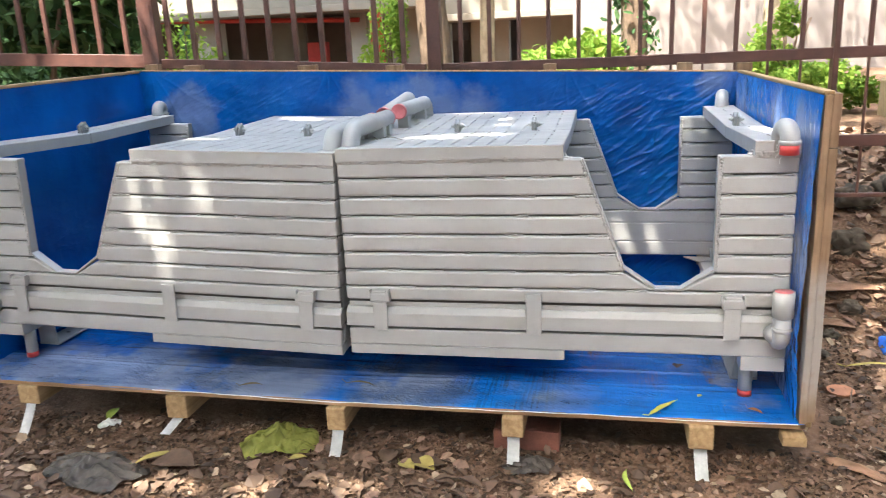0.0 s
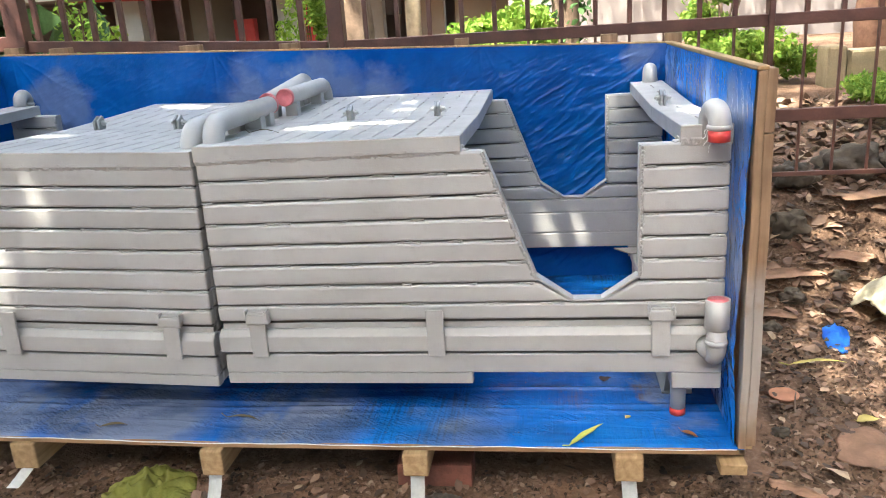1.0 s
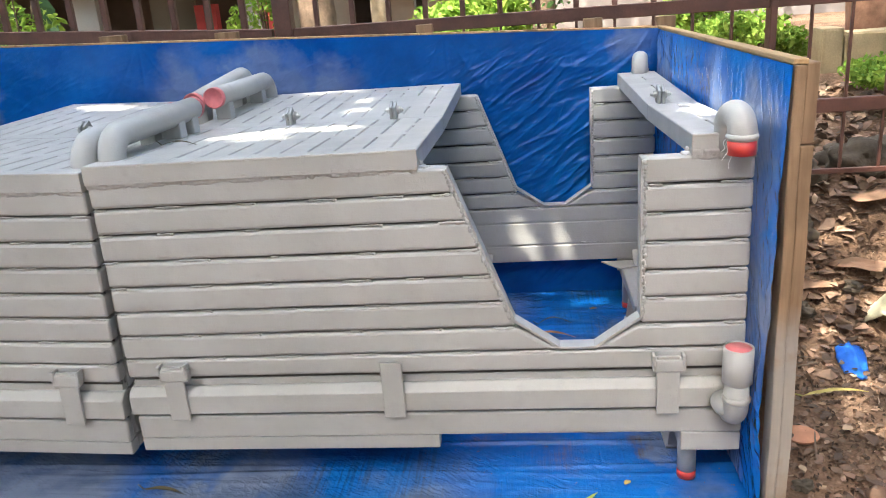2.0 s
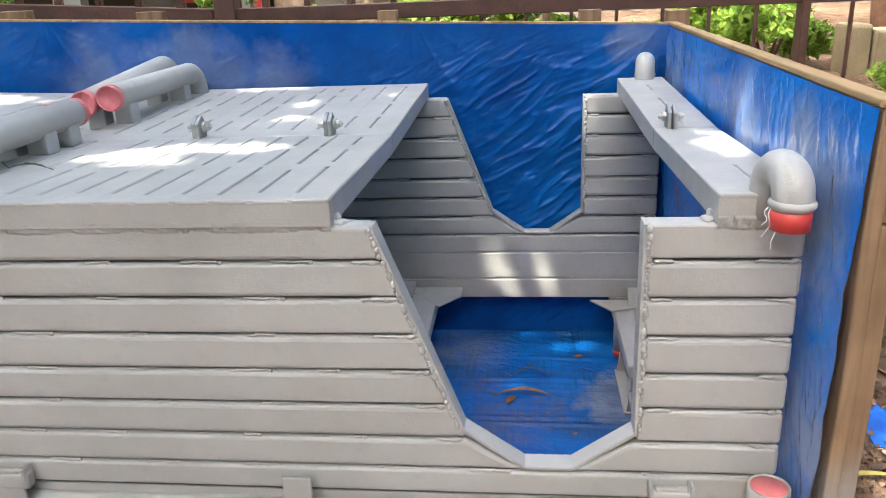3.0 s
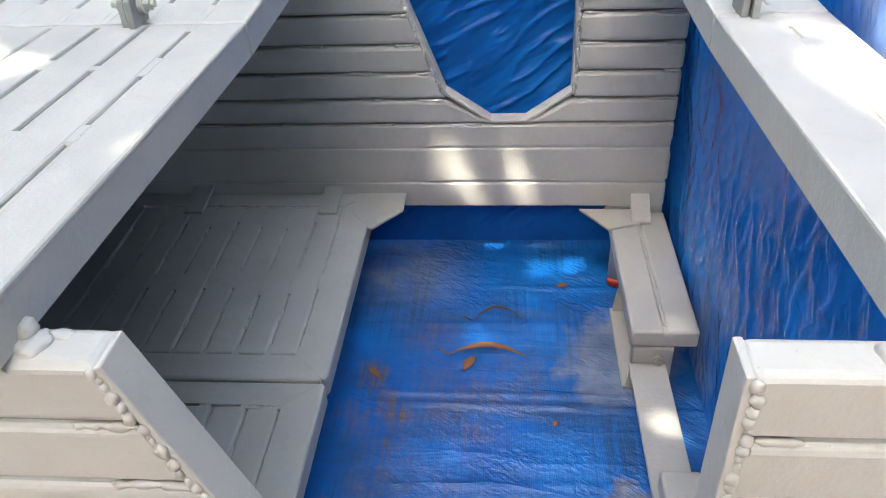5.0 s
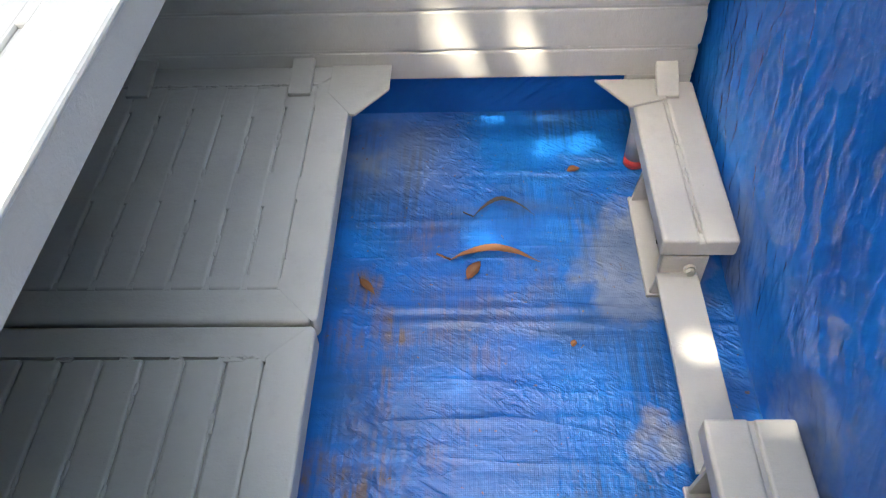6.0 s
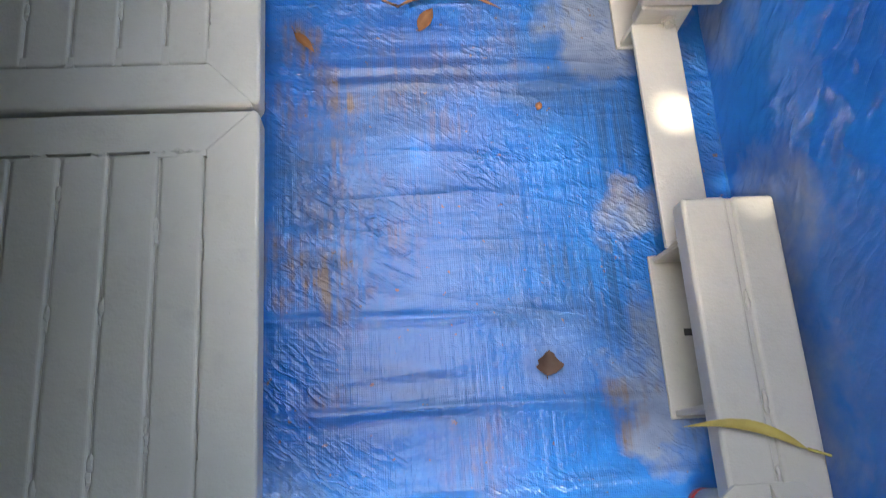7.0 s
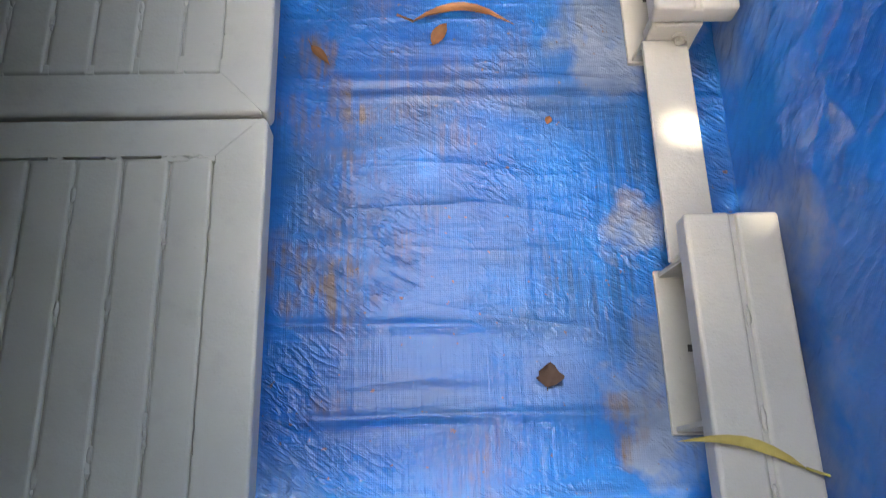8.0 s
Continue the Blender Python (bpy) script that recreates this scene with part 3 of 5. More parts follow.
        for xa, xb in zip(xs, xs[1:]):
            bm = box(xa + 0.0008, xb - 0.0008, ya + 0.0022, yb - 0.0022, z1 - 0.012, z1 - 0.0006, 0.0062, 4)
            for v in bm.verts:
                v.co.z += 0.0028 * (v.co.x - xa) / (xb - xa) - 0.0014
            P("plank", bm, PAINT, body)
        fill = bmesh.new()
        for x in jf:
            for a, b in fills:
                a, b = a + rng.uniform(-0.015, 0.015), b + rng.uniform(-0.015, 0.015)
                box(x - 0.0068, x + 0.0068, max(a, ya + 0.001), min(b, yb - 0.001), z1 - 0.01, z1 - 0.0016, 0.0012, 1, fill)
            y = ya + rng.uniform(0.05, 0.12)
            while y < yb - 0.05:
                e = y + rng.uniform(0.015, 0.05)
                bead(fill, (x, y, z1 - 0.0048), (x, e, z1 - 0.0048), 0.0038, rng)
                mound(fill, (x + rng.uniform(-0.002, 0.002), e, z1 - 0.0035), (0.0045, 0.012, 0.0035), y * 70, 2)
                y = e + rng.uniform(0.1, 0.24)
        x = x0
        for a, b in cuts + ((inner, inner),):
            if a > x:
                box(x, a, yb - 0.009, yb + 0.0025, z1 - 0.01, z1 - 0.0004, 0.0012, 1, fill)
                bead(fill, (x, yb - 0.001, z1 - 0.0026), (a, yb - 0.001, z1 - 0.0026), 0.0042, rng)
            x = b
        tagged(P("joint_fill", fill, PAINT, body, "filled weld joints"), kind="stuff")

    floor_panel(0.043, 0.606, 0.02, 0.056, ((0.052, 0.075),), ((0.06, 0.2), (0.24, 0.4), (0.43, 0.5), (0.52, 0.575), (0.595, 0.648)))
    floor_panel(0.612, 1.253, 0.062, 0.06, ((0.668, 0.69), (0.86, 0.93), (1.11, 1.2)), ((0.06, 0.2),))
    beam_f = panel("beam", 1.352, 1.4855, -0.004, 0.588, 0.9535, 0.999, -0.032, [1.425], ((0.06, 0.2), (0.27, 0.37), (0.5, 0.55)))
    beam_b = panel("beam", 1.352, 1.4855, 0.592, 1.3, 0.9345, 0.98, 0.0215, [1.42], ((0.62, 0.74), (0.8, 0.95), (1.05, 1.16)))
    # weld lines under the roof's and the beam's front ends
    beads = bmesh.new()
    for xa, xb in ((0.002, 0.77), (1.354, 1.4845)):
        steps, grid = int((xb - xa) / 0.0028), []
        for k in range(steps + 1):
            x, row = xa + (xb - xa) * k / steps, []
            edge_lo = 0.004 * noise.noise(Vector((x * 40, seed, 0)))
            for v in range(9):
                f = v / 8
                z = 0.942 + edge_lo + f * (0.024 - edge_lo)
                rough = noise.fractal(Vector((x * 75, f * 2.2, seed)), 0.8, 2.0, 4)
                y = -0.0012 - 0.006 * f - 0.0022 * math.sin(math.pi * f) * rough + 0.0026 * max(0.0, min(1.0, 6 * noise.noise(Vector((x * 17, seed, 2))) - 0.6))
                pit = noise.noise(Vector((x * 95, f * 3.0, seed + 9)))
                row.append(beads.verts.new((x, y + (0.004 if pit > 0.42 and 0 < v < 8 else 0.0) + (0.0024 if v in (0, 8) else 0.0), z)))
            grid.append(row)
        for a, b in zip(grid, grid[1:]):
            for v in range(8):
                beads.faces.new((a[v], b[v], b[v + 1], a[v + 1]))
    for n, (at, size) in enumerate((((0.78, 0.02, 0.953), (0.014, 0.017, 0.007)), ((0.775, 0.027, 0.959), (0.007, 0.011, 0.010)), ((0.795, 0.03, 0.952), (0.012, 0.007, 0.003)), ((1.344, 0.02, 0.953), (0.013, 0.016, 0.007)), ((1.349, 0.027, 0.959), (0.006, 0.01, 0.01)))):
        mound(beads, at, [s * 0.85 for s in size], seed + n)
    tagged(P("weld_seam", beads, PAINT, roof_f, "lumpy painted weld beads", True), kind="stuff")

    # --- bolted lugs on the seam ---
    for lx, owner in ((0.322, roof_b), (0.632, roof_b), (1.391, beam_b)):
        z = 0.98
        lug = None
        for k, (xa, flip) in enumerate(((lx - 0.013, 0), (lx - 0.002, 1))):
            pts = [(0.572, z - 0.004), (0.618, z - 0.004), (0.618, z + 0.03), (0.603, z + 0.051), (0.572, z + 0.035)]
            bm = prism([(y - 0.006 * flip, zz) for y, zz in pts], 0.0, 0.0085, 0.0015)
            bm.transform(Matrix(((0, 1, 0, xa), (1, 0, 0, 0), (0, 0, 1, 0), (0, 0, 0, 1))))
            bmesh.ops.recalc_face_normals(bm, faces=bm.faces)
            lug = P("lug", bm, LUG, owner, "dull zinc-coloured lug plate")
        for xa, xb, r in ((lx + 0.0065, lx + 0.0135, 0.0125), (lx + 0.0135, lx + 0.021, 0.0095), (lx - 0.022, lx - 0.0135, 0.0105)):
            P("bolt", tube([(xa, 0.596, z + 0.024), (xb, 0.596, z + 0.024)], r, 6 if r < 0.012 else 16), STEEL if r < 0.012 else PAINT, owner, "hexagonal bolt head")
        P("bolt", tube([(lx - 0.03, 0.596, z + 0.024), (lx + 0.026, 0.596, z + 0.024)], 0.005, 10), STEEL, owner, "threaded bolt end")

    # --- floor frame: gussets, sills and side benches ---
    P("gusset", prism([(0.775, 0.036), (0.85, 0.036), (0.789, 0.098), (0.775, 0.098)], 0.3235, 0.3295, 0.0015, "xy"))
    P("gusset", prism([(1.276, 0.036), (1.42, 0.036), (1.42, 0.097), (1.358, 0.097)], 0.2745, 0.2805, 0.0015, "xy"))
    P("gusset", prism([(0.74, 1.253), (0.74, 1.165), (0.788, 1.1), (0.799, 1.097), (0.862, 1.175), (0.862, 1.253)], 0.3205, 0.3267, 0.0015, "xy"))
    P("gusset", prism([(1.282, 1.253), (1.42, 1.253), (1.42, 1.19), (1.345, 1.165)], 0.2745, 0.2805, 0.0015, "xy"))
    for ya, yb, leg_y, near in ((0.042, 0.478, 0.07, 0.43), (0.812, 1.2535, 1.17, 0.83)):
        bench = P("bench", box(1.353, 1.486, ya, yb, 0.232, 0.269, 0.007, 3))
        for xa, xb in ((1.353, 1.418), (1.424, 1.486)):
            P("plank", box(xa, xb, ya, yb, 0.256, 0.2735, 0.0065, 4), PAINT, bench)
        bm = bmesh.new()
        y = ya + 0.02
        while y < yb - 0.05:
            bead(bm, (1.421, y, 0.272), (1.421, y + rng.uniform(0.03, 0.09), 0.272), 0.0032, rng)
            y += rng.uniform(0.1, 0.16)
        tagged(P("weld_seam", bm, PAINT, bench, "lumpy painted weld beads", True), kind="stuff")
        fa, fb = (0.19, 0.438) if ya < 0.5 else (0.806, 1.06)
        P("foot_channel", box(1.347, 1.44, fa, fb, 0.121, 0.129, 0.002), PAINT, bench)
        for y in (fa + 0.004, fb - 0.012):
            P("foot_web", prism([(1.353, 0.128), (1.44, 0.128), (1.44, 0.234), (1.366, 0.234)], y, y + 0.008, 0.0015), PAINT, bench)
        hy = (fa + fb) / 2 + 0.002
        # the hole is a thin near-black plate, its shade put into the colour
        P("foot_hole", box(1.385, 1.403, hy - 0.0055, hy + 0.0055, 0.1284, 0.1299, 0.0005, 1), DARK, bench, "dark plate for the shade of an oblong bolt hole")
        by = fb - 0.002 if ya < 0.5 else fa + 0.002
        P("support_block", box(1.358, 1.438, min(by, near), max(by, near), 0.185, 0.234, 0.004), PAINT, bench)
        side = 1 if ya < 0.5 else -1
        yb0 = by if ya < 0.5 else fa + 0.002
        P("bolt", tube([(1.41, yb0, 0.205), (1.41, yb0 + side * 0.006, 0.205)], 0.011, 16), PAINT, bench)
        P("bolt", tube([(1.41, yb0 + side * 0.006, 0.205), (1.41, yb0 + side * 0.013, 0.205)], 0.008, 6), STEEL, bench, "hexagonal bolt head")
        # leg pipe with a red end
        leg = P("leg_pipe", tube([(1.376, leg_y, 0.25), (1.376, leg_y, 0.142)], 0.0225, 24), PAINT, bench, "", True)
        P("pipe_end", tube([(1.376, leg_y, 0.1425), (1.376, leg_y, 0.121)], 0.023, 24, True, 0.019), RED, leg, "bare red pipe end", True)
    P("tie_bar", box(1.353, 1.427, 0.432, 0.808, 0.184, 0.194, 0.002))

    # --- pipes on the roof ---
    px, pz, r = 0.032, 1.048, 0.032
    bend = arc((px, 0.135, 0.99), (0, -0.055, 0), (0, 0, 0.058), 10)
    pipe = P("roof_pipe", tube([(px, 0.08, 0.965)] + bend + [(px, 0.3, pz), (px, 0.568, pz)], r, 28), PAINT, top, "", True)
    P("pipe_end", tube([(px, 0.568, pz), (px, 0.584, pz)], r * 1.02, 28, True, 0.028), PINK, pipe, "bare red pipe mouth", True)
    for y in (0.41, 0.5):
        P("pipe_block", box(px - 0.022, px + 0.026, y, y + 0.045, 0.982, 1.035, 0.004), PAINT, pipe)
    px, pz = (0.022 if mirrored else 0.042), 1.058
    rise = 0.036 if mirrored else 0.0
    bend = arc((px + rise * 0.3, 1.2, 0.998 + rise), (0, 0, 0.06), (0, 0.055, 0), 10)
    pipe = P("roof_pipe", tube([(px, 0.73, pz)] + bend + [(px, 1.255, 0.975)], r, 28), PAINT, top, "", True)
    P("pipe_end", tube([(px, 0.735, pz), (px, 0.715, pz)], r * 1.02, 28, True, 0.028), PINK, pipe, "bare red pipe mouth", True)
    for y in (0.77, 1.1):
        P("pipe_block", box(px - 0.022, px + 0.026, y, y + 0.045, 0.98, 1.035 + rise * (y - 0.73) / 0.47, 0.004), PAINT, pipe)

    # --- bent pipes over the ends of the beam ---
    for y_in, y_out in ((0.014, -0.05), (1.27, 1.34)):
        yc, rad = (y_in + y_out) / 2, abs(y_out - y_in) / 2
        s = 1 if y_out > y_in else -1
        bend = arc((1.434, yc, 1.006), (-0.006, -s * rad, 0), (0, 0, rad), 14, 180)
        pipe = P("bent_pipe", tube([(1.428, y_in, 0.96)] + bend + [(1.44, y_out, 0.99)], 0.0285, 28), PAINT, top, "", True)
        P("collar", tube([(1.44, y_out, 1.004), (1.44, y_out, 1.0), (1.44, y_out, 0.995), (1.44, y_out, 0.991)], [0.029, 0.032, 0.032, 0.029], 28), PAINT, pipe, "", True)
        P("pipe_end", tube([(1.44, y_out, 0.993), (1.44, y_out, 0.961)], 0.028, 28, True, 0.024), RED, pipe, "bare red pipe mouth", True)
        for k in range(3):
            x, z = 1.44 - 0.0325 + 0.004 * k, 0.994 - 0.002 * k
            fray = [(x, y_out - 0.004 + 0.003 * k, z)]
            for step in range(1, 6):
                fray.append((x - 0.004 * math.sin(step * 1.3 + k) - 0.002 * step * (k < 2), y_out - 0.006 - 0.002 * step, z - 0.009 * step * (0.5 + 0.35 * k)))
            P("frayed_thread", tube(fray, 0.0006, 5), WHITE_TAPE, pipe, "thin white frayed thread")

    # --- upright stub pipe at the lower corner ---
    bend = arc((1.4525, -0.01, 0.4), (0, -0.048, 0), (0, 0, -0.046), 8)
    stub = P("stub_pipe", tube([(1.4525, -0.058, 0.46)] + bend + [(1.4525, 0.01, 0.354)], 0.0275, 26), PAINT, top, "", True)
    P("ball", tube([(1.437, -0.062, 0.382), (1.437, -0.058, 0.382), (1.437, -0.048, 0.381), (1.437, -0.034, 0.38), (1.437, 0.0, 0.378)], [0.006, 0.016, 0.026, 0.03, 0.03], 22), PAINT, stub, "", True)
    P("ring", tube([(1.4525, -0.058, 0.418), (1.4525, -0.058, 0.413), (1.4525, -0.058, 0.407), (1.4525, -0.058, 0.402)], [0.0275, 0.031, 0.031, 0.0275], 26), PAINT, stub, "", True)
    sock = P("socket", tube([(1.4525, -0.058, 0.448), (1.4525, -0.058, 0.452), (1.4525, -0.058, 0.535)], [0.028, 0.0325, 0.0325], 28, True, 0.0285), PAINT, stub, "", True)
    P("plug", tube([(1.4525, -0.058, 0.49), (1.4525, -0.058, 0.5335)], 0.0283, 28), PINK, sock, "faded red plug", True)
    return top


module("slatted_module", Matrix(), False, 3, "grey painted slatted steel module with notched walls and pipes")
TILT_A = Matrix.Translation((-0.034, 0.0, 0.237)) @ Matrix.Rotation(radians(2.0), 4, "Y") @ Matrix.Translation((0, 0, -0.25))
module("slatted_module", TILT_A, True, 8, "grey painted slatted steel module leaning slightly in the crate")


# ---- the crate ----
def floor_z(x):
    return 0.12 if x > 0 else 0.12 - 0.016 * x


def back_top(x):
    return 1.2 - 0.0385 * x


def sheet(f, us, vs):
    """A grid of faces through f(u, v)."""
    bm = bmesh.new()
    grid = [[bm.verts.new(f(u, v)) for v in vs] for u in us]
    for a, b in zip(grid, grid[1:]):
        for i in range(len(vs) - 1):
            bm.faces.new((a[i], b[i], b[i + 1], a[i + 1]))
    return bm


def span(a, b, n):
    return [a + (b - a) * i / n for i in range(n + 1)]


def ripple(x, y, size, depth):
    return depth * noise.fractal(Vector((x / size, y / size, 3.7)), 1.0, 2.0, 4)


CRATE = thing("crate", (0.0, 0.6, -0.085), "open-fronted plywood crate lined with blue tarpaulin on timber bearers", "crate")
XL, XR, YF, YB = -1.55, 1.505, -0.118, 1.352

bends = [(x, floor_z(x) - 0.004) for x in (XL - 0.02, 0.0, XR + 0.02)]
part("floor_board", prism(bends[::-1] + [(x, z - 0.0175) for x, z in bends], YF - 0.006, YB + 0.02, 0.001), PLY, CRATE)


def floor_lining(x, y):
    edge = min(1.0, max(0.0, (y - YF) / 0.12))
    z = floor_z(x) + 0.0005 + edge * max(-0.001, ripple(x * 0.5, y * 2.2, 0.25, 0.002))
    for k, (fy, high) in enumerate(((0.08, 0.005), (0.115, 0.004), (0.218, 0.0055), (0.365, 0.0055), (0.555, 0.0035), (0.745, 0.004), (0.79, 0.003), (1.0, 0.004), (1.145, 0.004))):
        d = (y - fy - 0.008 * math.sin(x * 3.1 + k * 2.3)) / 0.0075
        z += edge * high * math.exp(-d * d) * (0.62 + 0.38 * math.sin(x * 4.3 + k * 1.7))
    if y < YF + 0.001:
        z = floor_z(x) - 0.006 + 0.0025 * math.sin(x * 9) + 0.0015 * math.sin(x * 31)
    return (x, y - (0.0085 if y < YF + 0.001 else 0), z)


part("floor_lining", sheet(floor_lining, span(XL, XR + 0.02, 170), [YF] + span(YF + 0.006, YB, 260)), TARP_FLOOR, CRATE, "stained glossy blue tarpaulin", True)


# white strip that paints the highlight of the folded front edge
part("edge_highlight", sheet(lambda x, f: (x, YF - 0.0095, floor_z(x) - 0.0075 + 0.0035 * f + 0.0015 * math.sin(x * 9) + 0.001 * math.sin(x * 31)), span(-0.75, XR, 120), [0, 1]), WHITE_TAPE, CRATE, "thin white strip as highlight along the folded tarpaulin edge")


def crease(a, b, turn, long, fine, seed):
    """A field of sharp, drawn-out ridges from 0 to 1."""
    c, s = math.cos(radians(turn)), math.sin(radians(turn))
    u, v = a * c + b * s, b * c - a * s
    w = noise.noise(Vector((u * 4.0, v * 4.0, seed))) * 0.9
    return (1 - min(1.0, 2.2 * abs(noise.noise(Vector((u * long, v * fine + w, seed + 5.0)))))) ** 2


def fan(a, b, a0, b0, reach, folds, seed):
    """Folds that spread from a gathered corner."""
    r, t = math.hypot(a - a0, b - b0), math.atan2(b - b0, a - a0)
    ridge = (1 - abs(math.sin(t * folds + noise.noise(Vector((a * 5, b * 5, seed)))))) ** 3
    return ridge * math.exp(-r / reach) * min(1.0, r / 0.04)


def back_lining(x, f):
    z = floor_z(x) + f * (back_top(x) - floor_z(x))
    loose = max(0.0, min(1.0, (x - 0.45) / 0.4)) * 0.6 + 0.4
    patch = max(0.0, min(1.0, 0.55 + 1.4 * noise.noise(Vector((x * 2.2, z * 2.2, 8.0)))))
    out = 0.0085 * loose * patch * crease(x, z, 38, 5.5, 24.0, 1.0) + 0.003 * loose * crease(x, z, 28, 11.0, 50.0, 2.0)
    out += 0.004 * crease(x, z, -6, 1.6, 9.0, 3.0) * (0.4 + 0.6 * patch)
    out += 0.016 * fan(x, z, 1.5, 1.16, 0.2, 7, 4.0) + 0.012 * fan(x, z, 0.72, 1.2, 0.12, 6, 5.0) + 0.01 * fan(x, z, -0.5, 1.23, 0.12, 6, 6.0) + 0.01 * fan(x, z, -1.5, 1.26, 0.2, 6, 7.0)
    hold = min(1, 8 * (1 - f)) * min(1, 6 * f + 0.1)
    return (x, YB - 0.004 - out * hold + max(-0.012, min(0.012, ripple(x, z * 1.3, 0.35, 0.009))) * hold + 0.02 * f, z)


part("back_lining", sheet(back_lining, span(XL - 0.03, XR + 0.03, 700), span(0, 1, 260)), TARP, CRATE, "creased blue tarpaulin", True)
bm = sheet(lambda x, f: (x, YB + 0.034, floor_z(x) - 0.02 + f * (back_top(x) - floor_z(x) + 0.026)), span(XL - 0.03, XR + 0.05, 20), [0, 1])
bmesh.ops.solidify(bm, geom=bm.faces, thickness=-0.006)
part("back_board", bm, PLY, CRATE)


def right_x(z, y):
    return 1.503 + 0.004 * (z - 0.12)


def right_lining(y, f):
    z = 0.121 + f * 1.017
    bulge = 0.008 * math.sin(math.pi * f) * max(0.0, 1 - abs(y - YF) / 0.25)
    torn = 0.05 * max(0.0, min(1.0, (0.47 - z) * 25)) if y < YF + 0.001 else 0.0
    hold = min(1, 8 * (1 - f))
    worn = max(0.0, min(1.0, 0.5 + 1.5 * noise.noise(Vector((y * 2.6, z * 2.6, 21.0)))))
    folds = worn * (0.005 * crease(y, z, 70, 5.0, 13.0, 11.0) + 0.0028 * crease(y, z, 112, 9.0, 24.0, 12.0)) + 0.0012 * crease(y, z, 55, 14.0, 40.0, 14.0) + 0.012 * fan(y, z, 1.35, 1.14, 0.16, 7, 13.0)
    return (right_x(z, y) - bulge - folds * hold + ripple(y * 1.5, z, 0.3, 0.007) * min(1, 5 * (1 - f)), max(y, YF) + torn, z)


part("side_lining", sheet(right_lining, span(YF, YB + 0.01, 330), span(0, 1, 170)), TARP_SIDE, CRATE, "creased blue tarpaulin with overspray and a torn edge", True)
bm = sheet(lambda y, f: (right_x(0.1 + f * 1.04, y) + 0.012, y, 0.1 + f * 1.04), [YF - 0.004, YB + 0.03], span(0, 1, 6))
bmesh.ops.solidify(bm, geom=bm.faces, thickness=0.016)
part("side_board", bm, PLY, CRATE)


def left_top(y):
    return 1.222 + 0.022 * y


def left_lining(y, f):
    z = floor_z(XL) + f * (left_top(y) - floor_z(XL))
    return (XL - 0.02 * f + ripple(y * 1.4, z, 0.3, 0.007) * min(1, 5 * (1 - f)), y, z)


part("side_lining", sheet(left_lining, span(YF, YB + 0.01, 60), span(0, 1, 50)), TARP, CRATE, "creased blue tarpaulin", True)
bm = sheet(lambda y, f: (XL - 0.032 - 0.02 * f, y, 0.13 + f * (left_top(y) - 0.122)), [YF - 0.004, YB + 0.03], [0, 1])
bmesh.ops.solidify(bm, geom=bm.faces, thickness=-0.016)
part("side_board", bm, PLY, CRATE)


def stud(x, y, w, d, z0, z1, lean=0.0, material=STUD, name="stud"):
    bm = box(x, x + w, y, y + d, z0, z1, 0.003)
    bmesh.ops.subdivide_edges(bm, edges=[e for e in bm.edges if abs(e.verts[0].co.z - e.verts[1].co.z) > 0.3], cuts=8)
    for v in bm.verts:
        v.co.x += lean * (v.co.z - 0.12) + 0.0015 * math.sin(v.co.z * 17 + x)
    return part(name, bm, material, CRATE)


# upright timbers at the open edge of the side wall
stud(1.5085, YF - 0.006, 0.021, 0.05, 0.098, 1.138, 0.0)
stud(1.531, YF + 0.002, 0.026, 0.07, 0.12, 0.985, 0.0)
stud(1.5315, YF + 0.003, 0.025, 0.068, 0.988, 1.142, 0.0)
stud(1.533, 0.6, 0.04, 0.07, 0.07, 1.13, 0.0)
stud(1.533, 1.28, 0.04, 0.07, 0.07, 1.13, 0.0)
for y0 in (YF, 0.6):
    bm = box(1.495, 1.524, y0, 0.598 if y0 < 0 else YB + 0.03, 1.139, 1.15, 0.003)
    for v in bm.verts:
        v.co.x += 0.012
    part("top_batten", bm, TIMBER, CRATE)
for y0, y1 in ((YF, 0.55), (0.553, 1.37)):
    bm = box(XL - 0.06, XL - 0.015, y0, y1, 0.0, 0.014, 0.003)
    for v in bm.verts:
        v.co.z += left_top(v.co.y)
    part("top_batten", bm, TIMBER, CRATE)
# uprights behind the back wall that stand above its edge
for x0, x1, up in ((-1.55, -1.472, 0.035), (-1.32, -1.22, 0.03), (-0.671, -0.571, 0.03), (-0.194, -0.105, 0.03), (0.606, 0.669, 0.036), (1.24, 1.309, 0.04), (1.506, 1.576, 0.04)):
    part("back_post", box(x0, x1, 1.395, 1.44, 0.02, back_top(x0) + up, 0.003), STUD, CRATE)
bm = bmesh.new()
for x0, x1 in ((-1.56, -0.4), (-0.396, 0.62), (0.624, 1.53)):
    own = box(x0, x1, 1.37, 1.396, 0.0, 0.008, 0.002)
    for v in own.verts:
        v.co.z += back_top(v.co.x) - 0.001
    join(bm, own)
part("back_batten", bm, TIMBER, CRATE)
# bearers
for x0, x1, z0, z1 in ((-1.33, -1.24, 0.045, 0.121), (-0.696, -0.612, 0.02, 0.11), (-0.062, 0.008, 0.012, 0.0985), (0.566, 0.641, 0.025, 0.0985), (1.175, 1.254, 0.018, 0.0985)):
    bm = box(x0, x1, -0.145 + random.uniform(-0.01, 0.01), 1.41, z0, z1, 0.006, 2)
    part("bearer", bm, TIMBER, CRATE)
part("bearer", box(1.45, 1.572, -0.03, 0.3, 0.058, 0.0985, 0.004), TIMBER, CRATE)
part("end_cleat", box(1.458, 1.53, -0.15, -0.09, 0.05, 0.082, 0.003), TIMBER, CRATE)

